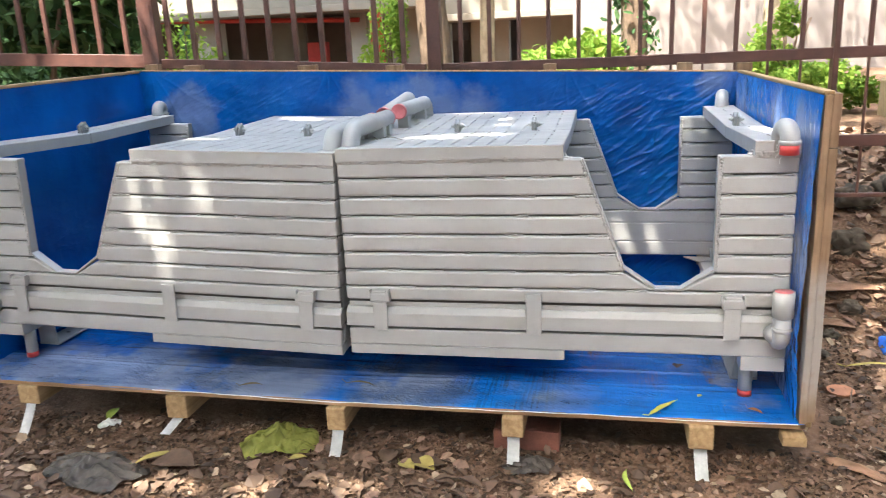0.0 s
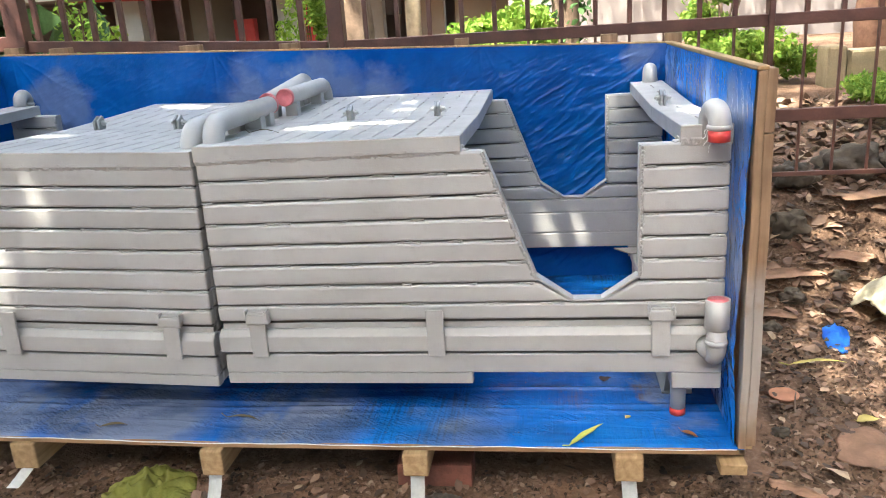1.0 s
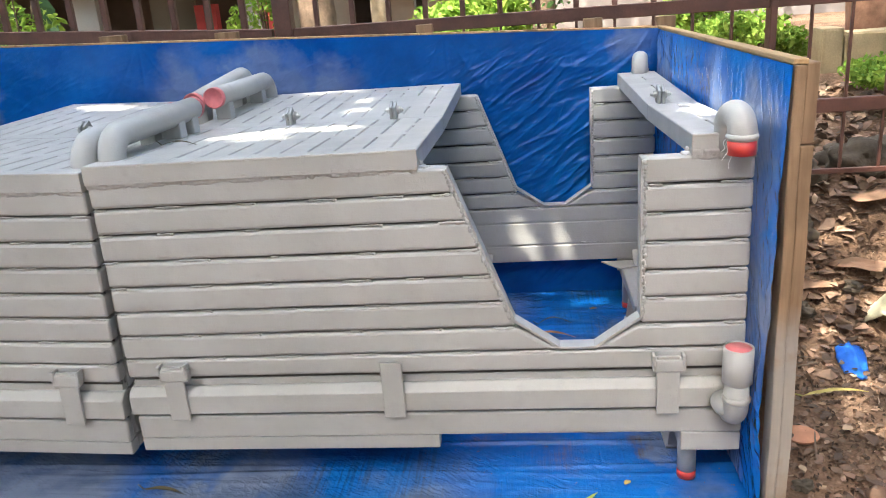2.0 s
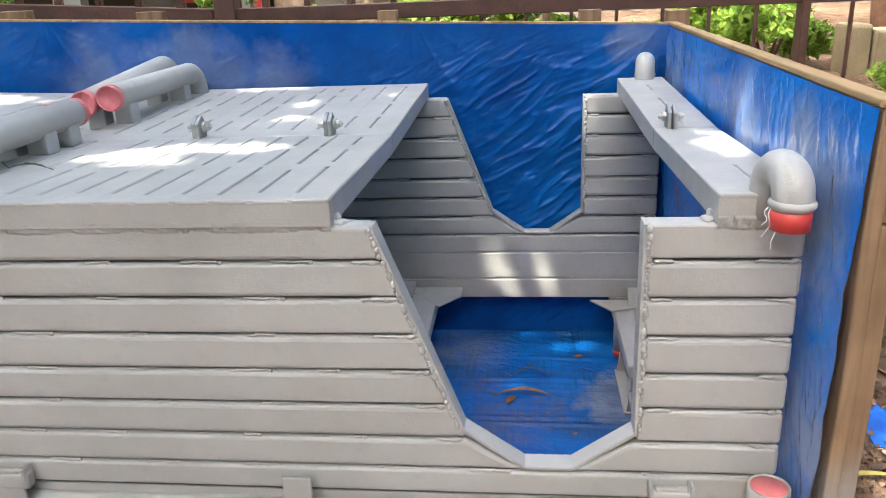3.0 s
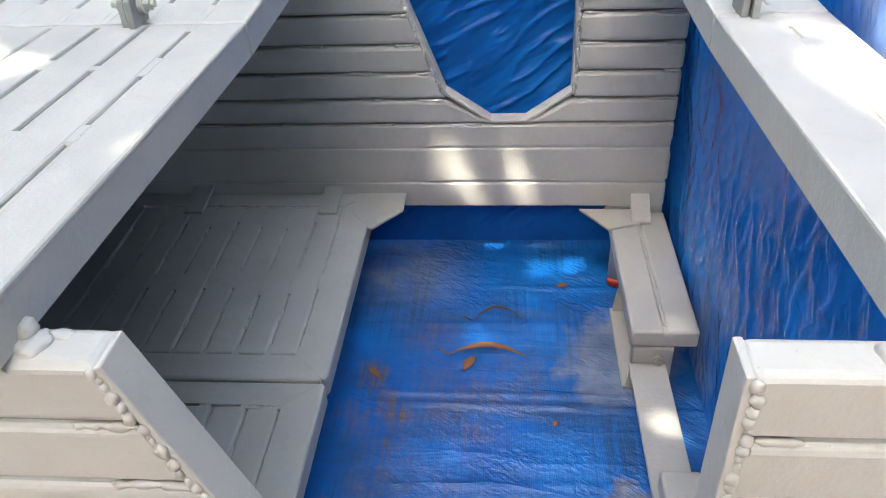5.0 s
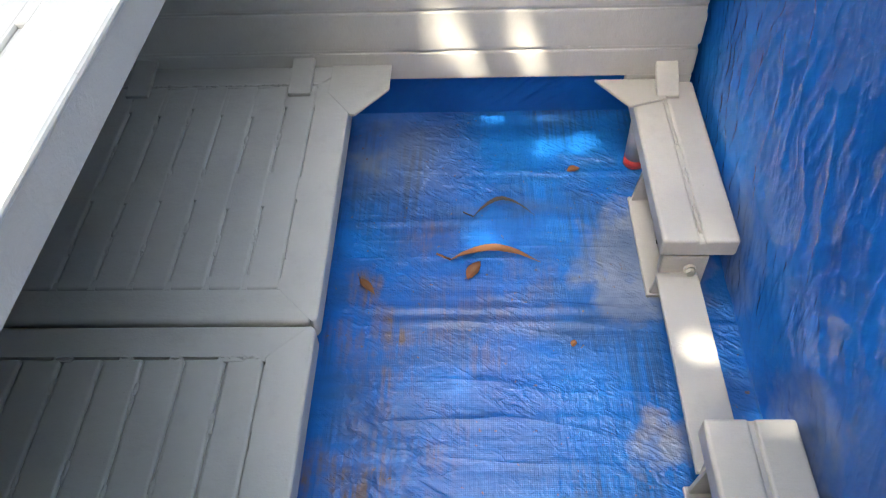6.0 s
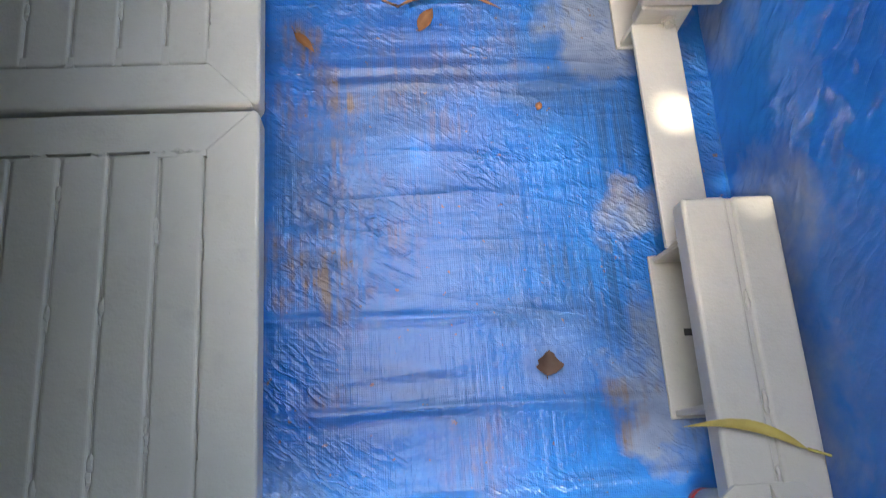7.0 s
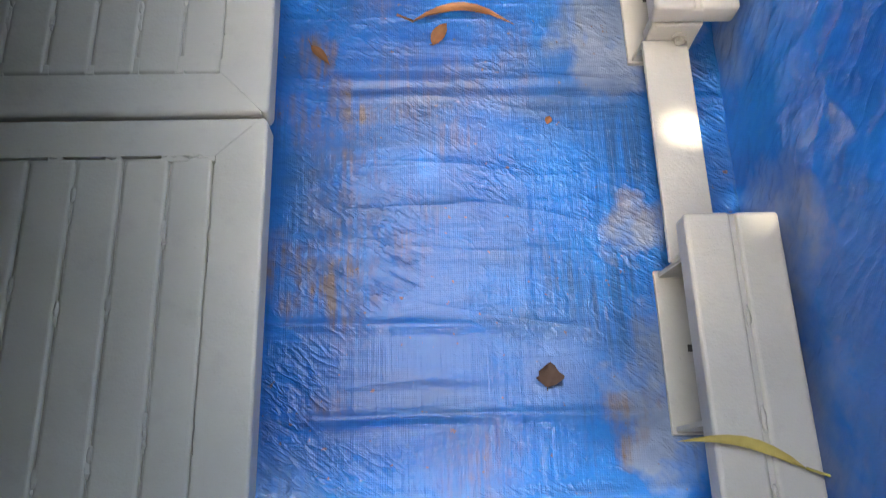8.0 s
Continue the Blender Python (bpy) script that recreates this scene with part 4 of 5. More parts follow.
# white strap ends hanging from the bearers
for x, dx, drop in ((-1.285, -0.03, 0.13), (-0.655, -0.035, 0.055), (-0.027, -0.008, 0.1), (0.604, 0.0, 0.1), (1.214, 0.005, 0.1)):
    top_z = {-1.285: 0.046, -0.655: 0.021, -0.027: 0.0115, 0.604: 0.0245, 1.214: 0.0175}[x]
    bm = sheet(lambda s, v: (x + (s - 0.5) * 0.042 + dx * v * 1.3, -0.13 - 0.035 * v ** 1.5, max(-0.082, top_z - 0.001 - drop * v)), [0, 1], span(0, 1, 6))
    bmesh.ops.solidify(bm, geom=bm.faces, thickness=0.0015)
    part("strap_end", bm, WHITE_TAPE, CRATE, "white plastic strap end")


def brick(x0, y0, z0, turn=0.0):
    bm = box(-0.117, 0.117, -0.055, 0.055, 0, 0.075, 0.005, 2)
    for v in bm.verts:
        v.co += Vector([random.uniform(-0.0015, 0.0015) for _ in range(3)])
    ob = single("brick", bm, BRICK, "dark red clay brick under a crate bearer", "brick", "bricks under the crate")
    ob.matrix_basis = pose(x0, y0, z0, 0, 0, turn)
    return ob


brick(0.637, 0.02, -0.085)


# ---- ground ----
def ground_z(x, y):
    bank = max(0.0, min(1.0, (y - 1.15) / 0.75))
    right = max(0.0, min(1.0, (x - 1.3) / 0.9))
    far = max(0.0, min(1.0, (y - 1.9) / 1.6))
    z = -0.088 + (bank * bank * (3 - 2 * bank)) * 0.5 * (0.35 + 0.65 * right) + 0.28 * far
    wob = 0.02 * noise.fractal(Vector((x * 1.3, y * 1.3, 0)), 1.0, 2.0, 3)
    if -1.75 < x < 1.7 and -0.35 < y < 1.5:
        under = max(0.0, min(1.0, (y - 0.12) / 0.35)) * max(0.0, min(1.0, (1.68 - abs(x)) / 0.1))
        return -0.087 + 0.099 * under * under * (3 - 2 * under)
    return z + wob * min(1.0, max(0.0, max(abs(x) - 1.7, -0.35 - y, y - 1.5) * 4))


xs = sorted(set([-300, -90, -40, -20, -12] + [round(v, 3) for v in span(-8, 8, 110)] + [12, 20, 40, 90, 300]))
ys = sorted(set([-300, -90, -40, -15, -8] + [round(v, 3) for v in span(-4.5, 6, 100)] + [8, 12, 20, 40, 90, 300]))
bm = sheet(lambda x, y: (x, y, ground_z(x, y)), xs, ys)
ground = single("ground", bm, SOIL, "dark bare soil strewn with leaf litter", "ground", kind="structure", smooth=True)


# ---- fence ----
FENCE_Y = 1.70


def rail_z(x):
    return 1.2 if x > 0 else 1.2 - 0.05 * x


fence = thing("fence", (0.3, FENCE_Y, ground_z(0.3, FENCE_Y)), "brown-red painted iron bar fence behind the crate", "fence", kind="structure")


def slanted(x0, x1, y0, y1, h, f, bm=None):
    own = box(x0, x1, y0, y1, -h / 2, h / 2, 0.003, 1)
    for v in own.verts:
        v.co.z += f(v.co.x)
    return own


part("rail", slanted(0.02, 6.5, FENCE_Y - 0.012, FENCE_Y + 0.02, 0.054, rail_z), FENCE, fence)
part("rail", slanted(-1.63, -0.05, FENCE_Y - 0.012, FENCE_Y + 0.02, 0.054, lambda x: 1.2 - 0.058 * x), FENCE, fence)
part("rail", slanted(-6.5, -1.72, FENCE_Y - 0.012, FENCE_Y + 0.02, 0.074, lambda x: 1.222 - 0.052 * x), FENCE, fence)
part("rail", slanted(1.35, 6.5, FENCE_Y - 0.012, FENCE_Y + 0.02, 0.057, lambda x: 0.769), FENCE, fence)
part("rail", slanted(1.35, 6.5, FENCE_Y - 0.008, FENCE_Y + 0.008, 0.022, lambda x: 0.49), FENCE, fence)
for x in span(0.147, 0.147 + 0.1552 * 28, 28):
    if abs(x - 2.0) > 0.04:
        part("bar", box(x - 0.011, x + 0.011, FENCE_Y - 0.008, FENCE_Y + 0.012, 1.2, 2.6, 0.002, 1), FENCE, fence)
        if x > 0.5:
            part("bar", box(x - 0.006, x + 0.006, FENCE_Y - 0.004, FENCE_Y + 0.008, 0.48, 1.2, 0.001, 1), FENCE, fence)
for x in [-0.172 - 0.1545 * k for k in range(10)] + [-1.84 - 0.172 * k for k in range(12)]:
    part("bar", box(x - 0.014, x + 0.014, FENCE_Y - 0.008, FENCE_Y + 0.012, rail_z(x), 2.6, 0.002, 1), FENCE, fence)
for x, w in ((-1.725, 0.1), (-0.035, 0.075), (1.996, 0.027), (4.3, 0.07)):
    part("post", box(x, x + w, FENCE_Y - 0.03, FENCE_Y + 0.04, ground_z(x, FENCE_Y) - 0.05, 2.7, 0.004), FENCE, fence)


# ---- leaves and trees ----
def leaf_mesh(places, size, rng, flat=0.0, aspect=0.45, fold=0.18):
    """Many small folded leaves in one mesh: each has four corners and two faces."""
    n = len(places)
    c = np.array(places, float).reshape(-1, 3)
    d = rng.normal(size=(n, 3))
    d[:, 2] *= 1 - flat
    d /= np.linalg.norm(d, axis=1)[:, None] + 1e-9
    up = rng.normal(size=(n, 3)) * (1 - flat) + np.array((0, 0, 1.0)) * (0.3 + flat)
    s = np.cross(d, up)
    s /= np.linalg.norm(s, axis=1)[:, None] + 1e-9
    up = np.cross(s, d)
    length = size * rng.uniform(0.6, 1.3, (n, 1))
    rows = [c - d * length / 2]
    for along, wide in ((-0.2, 0.85), (0.16, 1.0)):
        for sign in (1, -1):
            rows.append(c + d * length * along + (s * sign * aspect / 2 + up * fold) * length * wide * rng.uniform(0.75, 1.2, (n, 1)))
    rows.append(c + d * length / 2 + up * length * fold * 0.6)
    v = np.stack(rows, 1).reshape(-1, 3)
    k = np.arange(n)[:, None] * 6
    faces = np.concatenate([k + np.array(t) for t in ((0, 1, 3), (0, 3, 4), (0, 4, 2), (3, 5, 4))], 0)
    me = bpy.data.meshes.new("leaves")
    me.from_pydata(v.tolist(), [], faces.tolist())
    return me


def clump(rng, centre, radii, count, hollow=0.35):
    """Leaf places in an uneven blob, denser towards its outside."""
    p = rng.normal(size=(count, 3))
    p /= np.linalg.norm(p, axis=1)[:, None]
    p *= (hollow + (1 - hollow) * rng.random((count, 1)) ** 0.5) * (0.75 + 0.4 * rng.random((count, 1)))
    return np.array(centre) + p * np.array(radii)


def leaf_object(name, me, material, parent=None, **tags):
    me.materials.append(material)
    ob = new(name, me)
    if parent is not None:
        me.transform(TURNED[parent.name].inverted())
        ob.parent = parent
    return tagged(ob, **tags) if tags else ob


def trunk_bm(x, y, z, r, h, rng, lean=(0, 0), knots=0.12):
    pts, rad = [], []
    for k in range(13):
        f = k / 12
        pts.append((x + lean[0] * f * h + rng.normal() * r * 0.1, y + lean[1] * f * h + rng.normal() * r * 0.1, z + f * h))
        rad.append(r * (1.35 - 0.5 * f if k == 0 else 1.08 - 0.45 * f) * (1 + rng.normal() * knots * 0.4))
    return tube(pts, rad, 14), pts


def tree(x, y, r, h, material, leaf, label, seed, crown=(), ivy=0, limbs=3, lean=(0, 0)):
    rng = np.random.default_rng(seed)
    z = ground_z(x, y) - 0.05
    t = thing("tree", (x, y, z), label, "tree")
    bm, pts = trunk_bm(x, y, z, r, h, rng, lean)
    for k in range(limbs):
        a = rng.uniform(0, 6.28)
        p = Vector(pts[8 + k % 4])
        way = Vector((math.cos(a), math.sin(a), 0.8)) * rng.uniform(0.8, 1.4)
        tube([p, p + way * 0.4 + Vector((0, 0, 0.1)), p + way], [r * 0.45, r * 0.3, r * 0.12], 8, True, None, bm)
    part("trunk", bm, material, t, "", True)
    places = [clump(rng, c, rr, n) for c, rr, n in crown]
    if places:
        leaf_object("crown", leaf_mesh(np.concatenate(places), 0.12, rng), leaf, t)
    if ivy:
        k = rng.integers(0, 12, ivy)
        a = rng.uniform(0, 6.28, ivy)
        P = np.array(pts)[k] + rng.normal(size=(ivy, 3)) * np.array((0.03, 0.03, h / 16))
        P += np.stack((np.cos(a), np.sin(a), np.zeros(ivy)), 1) * r * rng.uniform(1.0, 1.8, (ivy, 1))
        leaf_object("ivy", leaf_mesh(P, 0.09, rng), leaf, t, label="climbing ivy leaves")
    return t


def bush(x, y, radii, count, leaf, label, seed, z=None, size=0.12, stems=6):
    rng = np.random.default_rng(seed)
    z = ground_z(x, y) if z is None else z
    t = thing("bush", (x, y, z), label, "bush")
    bm = bmesh.new()
    for k in range(stems):
        a = rng.uniform(0, 6.28)
        tube([(x, y, z - 0.03), (x + math.cos(a) * radii[0] * 0.3, y + math.sin(a) * radii[1] * 0.3, z + radii[2]), (x + math.cos(a) * radii[0] * 0.6, y + math.sin(a) * radii[1] * 0.6, z + radii[2] * 1.6)], [0.012, 0.009, 0.004], 6, True, None, bm)
    part("stem", bm, BARK, t)
    places = []
    for k in range(7):
        c = (x + rng.normal() * radii[0] * 0.5, y + rng.normal() * radii[1] * 0.5, z + radii[2] * rng.uniform(0.5, 1.7))
        places.append(clump(rng, c, np.array(radii) * rng.uniform(0.35, 0.6), count * 3 // 7))
    P = np.concatenate(places)
    P = P[P[:, 2] > z + 0.02]
    leaf_object("foliage", leaf_mesh(P, size * 0.6, rng), leaf, t)
    return t


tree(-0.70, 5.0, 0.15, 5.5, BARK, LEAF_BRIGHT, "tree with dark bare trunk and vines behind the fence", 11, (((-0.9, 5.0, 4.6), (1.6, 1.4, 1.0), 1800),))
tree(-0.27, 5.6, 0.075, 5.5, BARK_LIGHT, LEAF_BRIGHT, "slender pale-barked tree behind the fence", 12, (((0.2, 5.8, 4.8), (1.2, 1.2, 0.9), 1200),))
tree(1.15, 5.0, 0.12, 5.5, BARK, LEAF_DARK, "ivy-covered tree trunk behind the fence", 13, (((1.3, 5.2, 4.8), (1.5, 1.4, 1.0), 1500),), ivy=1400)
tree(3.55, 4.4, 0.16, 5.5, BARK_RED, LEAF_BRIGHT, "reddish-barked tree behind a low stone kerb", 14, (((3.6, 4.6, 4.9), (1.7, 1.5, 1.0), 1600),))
# its two high crown clumps are unseen, added to shade the wall behind
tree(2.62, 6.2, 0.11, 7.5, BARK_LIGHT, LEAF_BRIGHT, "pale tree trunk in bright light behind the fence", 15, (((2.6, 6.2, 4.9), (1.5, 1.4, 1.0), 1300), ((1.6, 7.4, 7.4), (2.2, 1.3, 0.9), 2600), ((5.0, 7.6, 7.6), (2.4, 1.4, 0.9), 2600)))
# its second crown clump is unseen, added to shade the fence's left part
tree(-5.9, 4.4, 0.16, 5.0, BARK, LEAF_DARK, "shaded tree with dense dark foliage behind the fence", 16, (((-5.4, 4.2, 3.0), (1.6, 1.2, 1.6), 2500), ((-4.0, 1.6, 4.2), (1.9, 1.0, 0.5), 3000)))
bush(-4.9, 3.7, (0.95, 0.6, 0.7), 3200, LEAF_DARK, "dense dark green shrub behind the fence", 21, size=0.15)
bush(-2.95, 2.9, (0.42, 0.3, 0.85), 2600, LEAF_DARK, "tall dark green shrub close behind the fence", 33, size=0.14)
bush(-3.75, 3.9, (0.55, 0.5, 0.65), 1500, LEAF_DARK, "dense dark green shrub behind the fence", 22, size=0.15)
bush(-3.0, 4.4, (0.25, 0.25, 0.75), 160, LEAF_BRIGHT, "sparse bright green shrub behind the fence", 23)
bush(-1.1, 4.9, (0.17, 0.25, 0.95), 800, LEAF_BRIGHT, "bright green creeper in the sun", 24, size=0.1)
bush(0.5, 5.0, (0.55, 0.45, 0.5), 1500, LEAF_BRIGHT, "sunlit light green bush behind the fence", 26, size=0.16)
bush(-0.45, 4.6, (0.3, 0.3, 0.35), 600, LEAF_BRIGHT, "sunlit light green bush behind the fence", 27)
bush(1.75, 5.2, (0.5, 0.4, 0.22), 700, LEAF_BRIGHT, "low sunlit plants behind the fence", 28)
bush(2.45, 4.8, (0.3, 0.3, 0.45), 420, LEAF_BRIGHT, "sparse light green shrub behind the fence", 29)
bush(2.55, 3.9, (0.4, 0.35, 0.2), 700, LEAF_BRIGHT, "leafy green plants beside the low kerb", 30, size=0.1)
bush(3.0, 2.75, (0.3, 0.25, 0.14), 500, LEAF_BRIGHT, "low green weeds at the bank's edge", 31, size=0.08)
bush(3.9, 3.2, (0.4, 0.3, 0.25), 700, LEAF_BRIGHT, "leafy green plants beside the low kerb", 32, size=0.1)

# dark drooping leaves close behind the fence
rng = np.random.default_rng(40)
sprig = thing("bush", (-2.9, 2.3, ground_z(-2.9, 2.3)), "dark shrub branch reaching the fence", "bush")
bm = tube([(-2.9, 2.3, ground_z(-2.9, 2.3)), (-2.8, 2.25, 1.2), (-2.5, 2.1, 1.8), (-2.1, 2.0, 2.0)], [0.025, 0.02, 0.012, 0.005], 8)
part("stem", bm, BARK, sprig)
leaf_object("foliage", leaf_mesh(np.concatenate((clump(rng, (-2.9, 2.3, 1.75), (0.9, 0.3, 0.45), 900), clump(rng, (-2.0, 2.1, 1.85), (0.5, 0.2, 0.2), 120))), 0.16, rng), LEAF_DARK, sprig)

# ---- low stone kerb and rocks beyond the fence ----
kerb = thing("stone_kerb", (3.9, 3.55, ground_z(3.9, 3.55)), "low weathered stone kerb beyond the fence", "kerb")
for x0, x1 in ((2.98, 3.7), (3.71, 4.5), (4.51, 5.4)):
    bm = box(x0, x1, 3.45, 3.65, 0.5, 0.93, 0.02, 2)
    for v in bm.verts:
        v.co += Vector([random.uniform(-0.006, 0.006) for _ in range(3)])
    part("stone", bm, STONE_LOW, kerb)
part("end_stone", box(2.84, 2.97, 3.44, 3.66, 0.45, 0.96, 0.02, 2), STONE_LOW, kerb)


def rock(x, y, size, seed, label):
    bm = bmesh.new()
    bmesh.ops.create_icosphere(bm, subdivisions=4, radius=1.0)
    for v in bm.verts:
        d = 1 + 0.42 * noise.fractal(v.co * 1.7 + Vector((seed * 7.1, 0, 0)), 1.0, 2.0, 4)
        v.co = Vector((v.co.x * size[0], v.co.y * size[1], v.co.z * size[2])) * d
    bm.transform(Matrix.Translation((x, y, ground_z(x, y) + size[2] * 0.45)))
    return single("rock", bm, ROCK, label, "rock", "rocks on the bank", smooth=True)


for i, (x, y, s) in enumerate(((2.5, 1.95, (0.15, 0.12, 0.1)), (2.2, 1.85, (0.09, 0.08, 0.07)), (2.8, 1.95, (0.16, 0.12, 0.1)), (2.12, 1.62, (0.085, 0.07, 0.06)), (3.2, 1.8, (0.14, 0.14, 0.09)), (1.98, 1.95, (0.1, 0.09, 0.07)))):
    rock(x, y, s, i, "rough earth-stained rock on the leafy bank")
for i, (x, y, r) in enumerate(((2.08, 1.35, 0.05), (1.95, 1.18, 0.04), (2.3, 1.42, 0.035), (1.85, 0.92, 0.03), (1.75, 0.3, 0.025))):
    rock(x, y, (r, r * 0.9, r * 0.7), 20 + i, "small dusty stone in the leaf litter")

# ---- building far behind ----
BY = 12.0
house = thing("building", (-1.0, BY + 2.0, 0.2), "beige plastered building with dim open ground floor and red pipes", "building", kind="structure")
part("upper_wall", box(-14, -1.95, BY, BY + 0.3, 2.02, 6.5, 0.0), PLASTER, house)
part("upper_wall", box(-1.95, 0.4, BY, BY + 0.3, 1.72, 6.5, 0.0), PLASTER, house)
part("overhang", box(-14, -1.95, BY - 0.9, BY - 0.002, 2.0, 2.12, 0.01, 1), PLASTER, house)
part("overhang", box(-1.94, 0.396, BY - 0.9, BY - 0.002, 1.72, 1.84, 0.01, 1), PLASTER, house)
part("side_wall", box(0.4, 14, BY - 1.2, BY - 0.9, 0.2, 6.5, 0.0), PLASTER_PINK, house)
part("return_wall", box(0.4, 0.7, BY - 0.9, BY + 0.3, 0.2, 6.5, 0.0), PLASTER_PINK, house)
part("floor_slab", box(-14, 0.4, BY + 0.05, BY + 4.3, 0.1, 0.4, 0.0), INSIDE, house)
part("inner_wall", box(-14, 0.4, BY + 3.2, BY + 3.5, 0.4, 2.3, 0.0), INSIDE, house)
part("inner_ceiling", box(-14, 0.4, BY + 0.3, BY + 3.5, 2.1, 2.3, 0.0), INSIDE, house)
for x0, x1, material in ((-14, -9.4, PLASTER), (-7.0, -6.5, PLASTER_WHITE), (-3.85, -3.5, PLASTER_WHITE), (-3.1, -1.9, PLASTER), (-1.5, -0.8, PLASTER), (-0.6, 0.4, PLASTER)):
    part("pillar", box(x0, x1, BY + 0.02, BY + 0.28, 0.2, 2.03 if x0 < -2 else 1.73, 0.0), material, house)
# doorway and window are flat dark panels with the gloom in their colour
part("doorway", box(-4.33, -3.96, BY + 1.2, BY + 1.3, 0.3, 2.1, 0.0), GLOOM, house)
part("partition", box(-6.2, -5.3, BY + 1.5, BY + 1.6, 0.3, 2.1, 0.0), PLASTER, house)
part("hose_box", box(-4.9, -4.5, BY + 0.5, BY + 0.7, 1.0, 1.5, 0.01), RED_PIPE, house)
part("red_pipe", tube([(-9.4, BY - 0.08, 2.1), (-3.6, BY - 0.08, 1.86)], 0.045, 12), RED_PIPE, house)
part("red_pipe", tube([(-3.26, BY - 0.1, 0.3), (-3.26, BY - 0.1, 2.05)], 0.13, 14), RED_PIPE, house)
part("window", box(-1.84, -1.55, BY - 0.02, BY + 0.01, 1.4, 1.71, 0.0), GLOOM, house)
part("roof", box(-14.3, 14.3, BY - 1.4, BY + 4.4, 6.5, 6.8, 0.0), PLASTER, house)


# ---- things lying about ----
def one_leaf(place, size, material, label, seed, name="fallen_leaf", turn=None, curl=0.25, slim=0.4, bend=0.0, group="fallen leaves", ragged=0.0):
    """One dry leaf with a curved blade, a midrib fold and a stalk."""
    r = random.Random(seed)
    bm = bmesh.new()
    n = 9
    rows = []
    for k in range(n):
        f = k / (n - 1)
        w = slim * size * math.sin(math.pi * min(1, f * 1.02 + 0.02)) ** 0.75 * (1 - 0.35 * f) * 0.62
        side = bend * size * math.sin(math.pi * f)
        z = curl * size * (0.5 - 2 * (f - 0.5) ** 2 + 0.12 * math.sin(5 * f + seed))
        x = (f - 0.5) * size
        tear = {s: 1 - ragged * r.random() for s in (-1, 1)}
        rows.append([bm.verts.new((x + ragged * 0.06 * size * r.uniform(-1, 1), side + w * s * tear.get(2 * (s > 0) - 1, 1.0), z * 0.5 + abs(s) * w * 0.35 + r.uniform(-1, 1) * 0.01 * size)) for s in (-1, -0.5, 0, 0.5, 1)])
    for a, b in zip(rows, rows[1:]):
        for i in range(4):
            bm.faces.new((a[i], b[i], b[i + 1], a[i + 1]))
    tube([rows[0][2].co.copy(), rows[0][2].co + Vector((-0.16 * size, 0.03 * size, 0.01))], size * 0.012, 5, True, None, bm)
    low = min(v.co.z for v in bm.verts)
    for v in bm.verts:
        v.co.z -= low - 0.0005
    me = bpy.data.meshes.new(name)
    bm.to_mesh(me)
    bm.free()
    me.materials.append(material)
    me.polygons.foreach_set("use_smooth", [True] * len(me.polygons))
    ob = new(name, me)
    ob.matrix_basis = pose(*place, 0, 0, r.uniform(0, 360) if turn is None else turn)
    return tagged(ob, label, "leaf", group)


# on the crate's floor, the bench, the roof
one_leaf((1.09, 1.012, 0.1235), 0.125, LEAF_GREY, "thin dark curled leaf on the blue tarpaulin", 1, turn=2, slim=0.09, bend=0.34, group="leaves in the crate")
one_leaf((1.07, 0.893, 0.1235), 0.175, LEAF_BROWN, "long brown willow-shaped leaf on the blue tarpaulin", 2, turn=-3, slim=0.1, bend=0.15, group="leaves in the crate")
one_leaf((1.028, 0.872, 0.1235), 0.05, LEAF_BROWN, "short brown leaf scrap on the blue tarpaulin", 3, turn=60, slim=0.45, group="leaves in the crate")
one_leaf((0.825, 0.832, 0.1235), 0.05, LEAF_BROWN, "small browned leaf on the blue tarpaulin", 4, turn=-50, slim=0.3, group="leaves in the crate")
one_leaf((1.175, 0.282, 0.1245), 0.038, LEAF_ROUND, "round dark brown dry leaf on the blue tarpaulin", 5, turn=80, slim=1.15, curl=0.1, group="leaves in the crate", ragged=0.35)
one_leaf((1.244, 1.147, 0.1235), 0.03, LEAF_BROWN, "brown leaf crumb on the blue tarpaulin", 14, turn=20, slim=0.6, group="leaves in the crate")
one_leaf((1.204, 0.704, 0.1235), 0.016, LEAF_BROWN, "brown leaf crumb on the blue tarpaulin", 15, turn=70, slim=0.7, group="leaves in the crate")
one_leaf((1.228, 0.034, 0.1235), 0.022, LEAF_YELLOW, "pale leaf crumb on the blue tarpaulin", 16, turn=40, slim=0.7, group="leaves in the crate")
one_leaf((1.383, 0.152, 0.2745), 0.16, LEAF_YELLOW, "long yellow-green leaf lying across the bench", 6, turn=167, slim=0.085, bend=-0.1, curl=0.06, group="leaves in the crate")
one_leaf((0.46, 0.17, 0.3275), 0.16, LEAF_OLIVE, "dark thin leaf on the floor panel", 7, turn=80, slim=0.09, bend=0.1, group="leaves in the crate")
one_leaf((1.1, -0.07, 0.1245), 0.16, LEAF_GREEN, "fresh green leaf at the crate's front edge", 8, turn=51, slim=0.13, curl=0.05, group="leaves in the crate")
one_leaf((1.39, -0.06, 0.1225), 0.055, LEAF_BROWN, "small red-brown leaf in the crate's corner", 9, turn=-40, slim=0.35, group="leaves in the crate")
one_leaf((-0.38, -0.06, 0.129), 0.09, LEAF_OLIVE, "brown twig-like leaf at the crate's front edge", 10, turn=8, slim=0.2, group="leaves in the crate")
one_leaf((0.03, 0.0, 0.1225), 0.13, LEAF_OLIVE, "dark thin leaf at the crate's front edge", 11, turn=-12, slim=0.12, group="leaves in the crate")
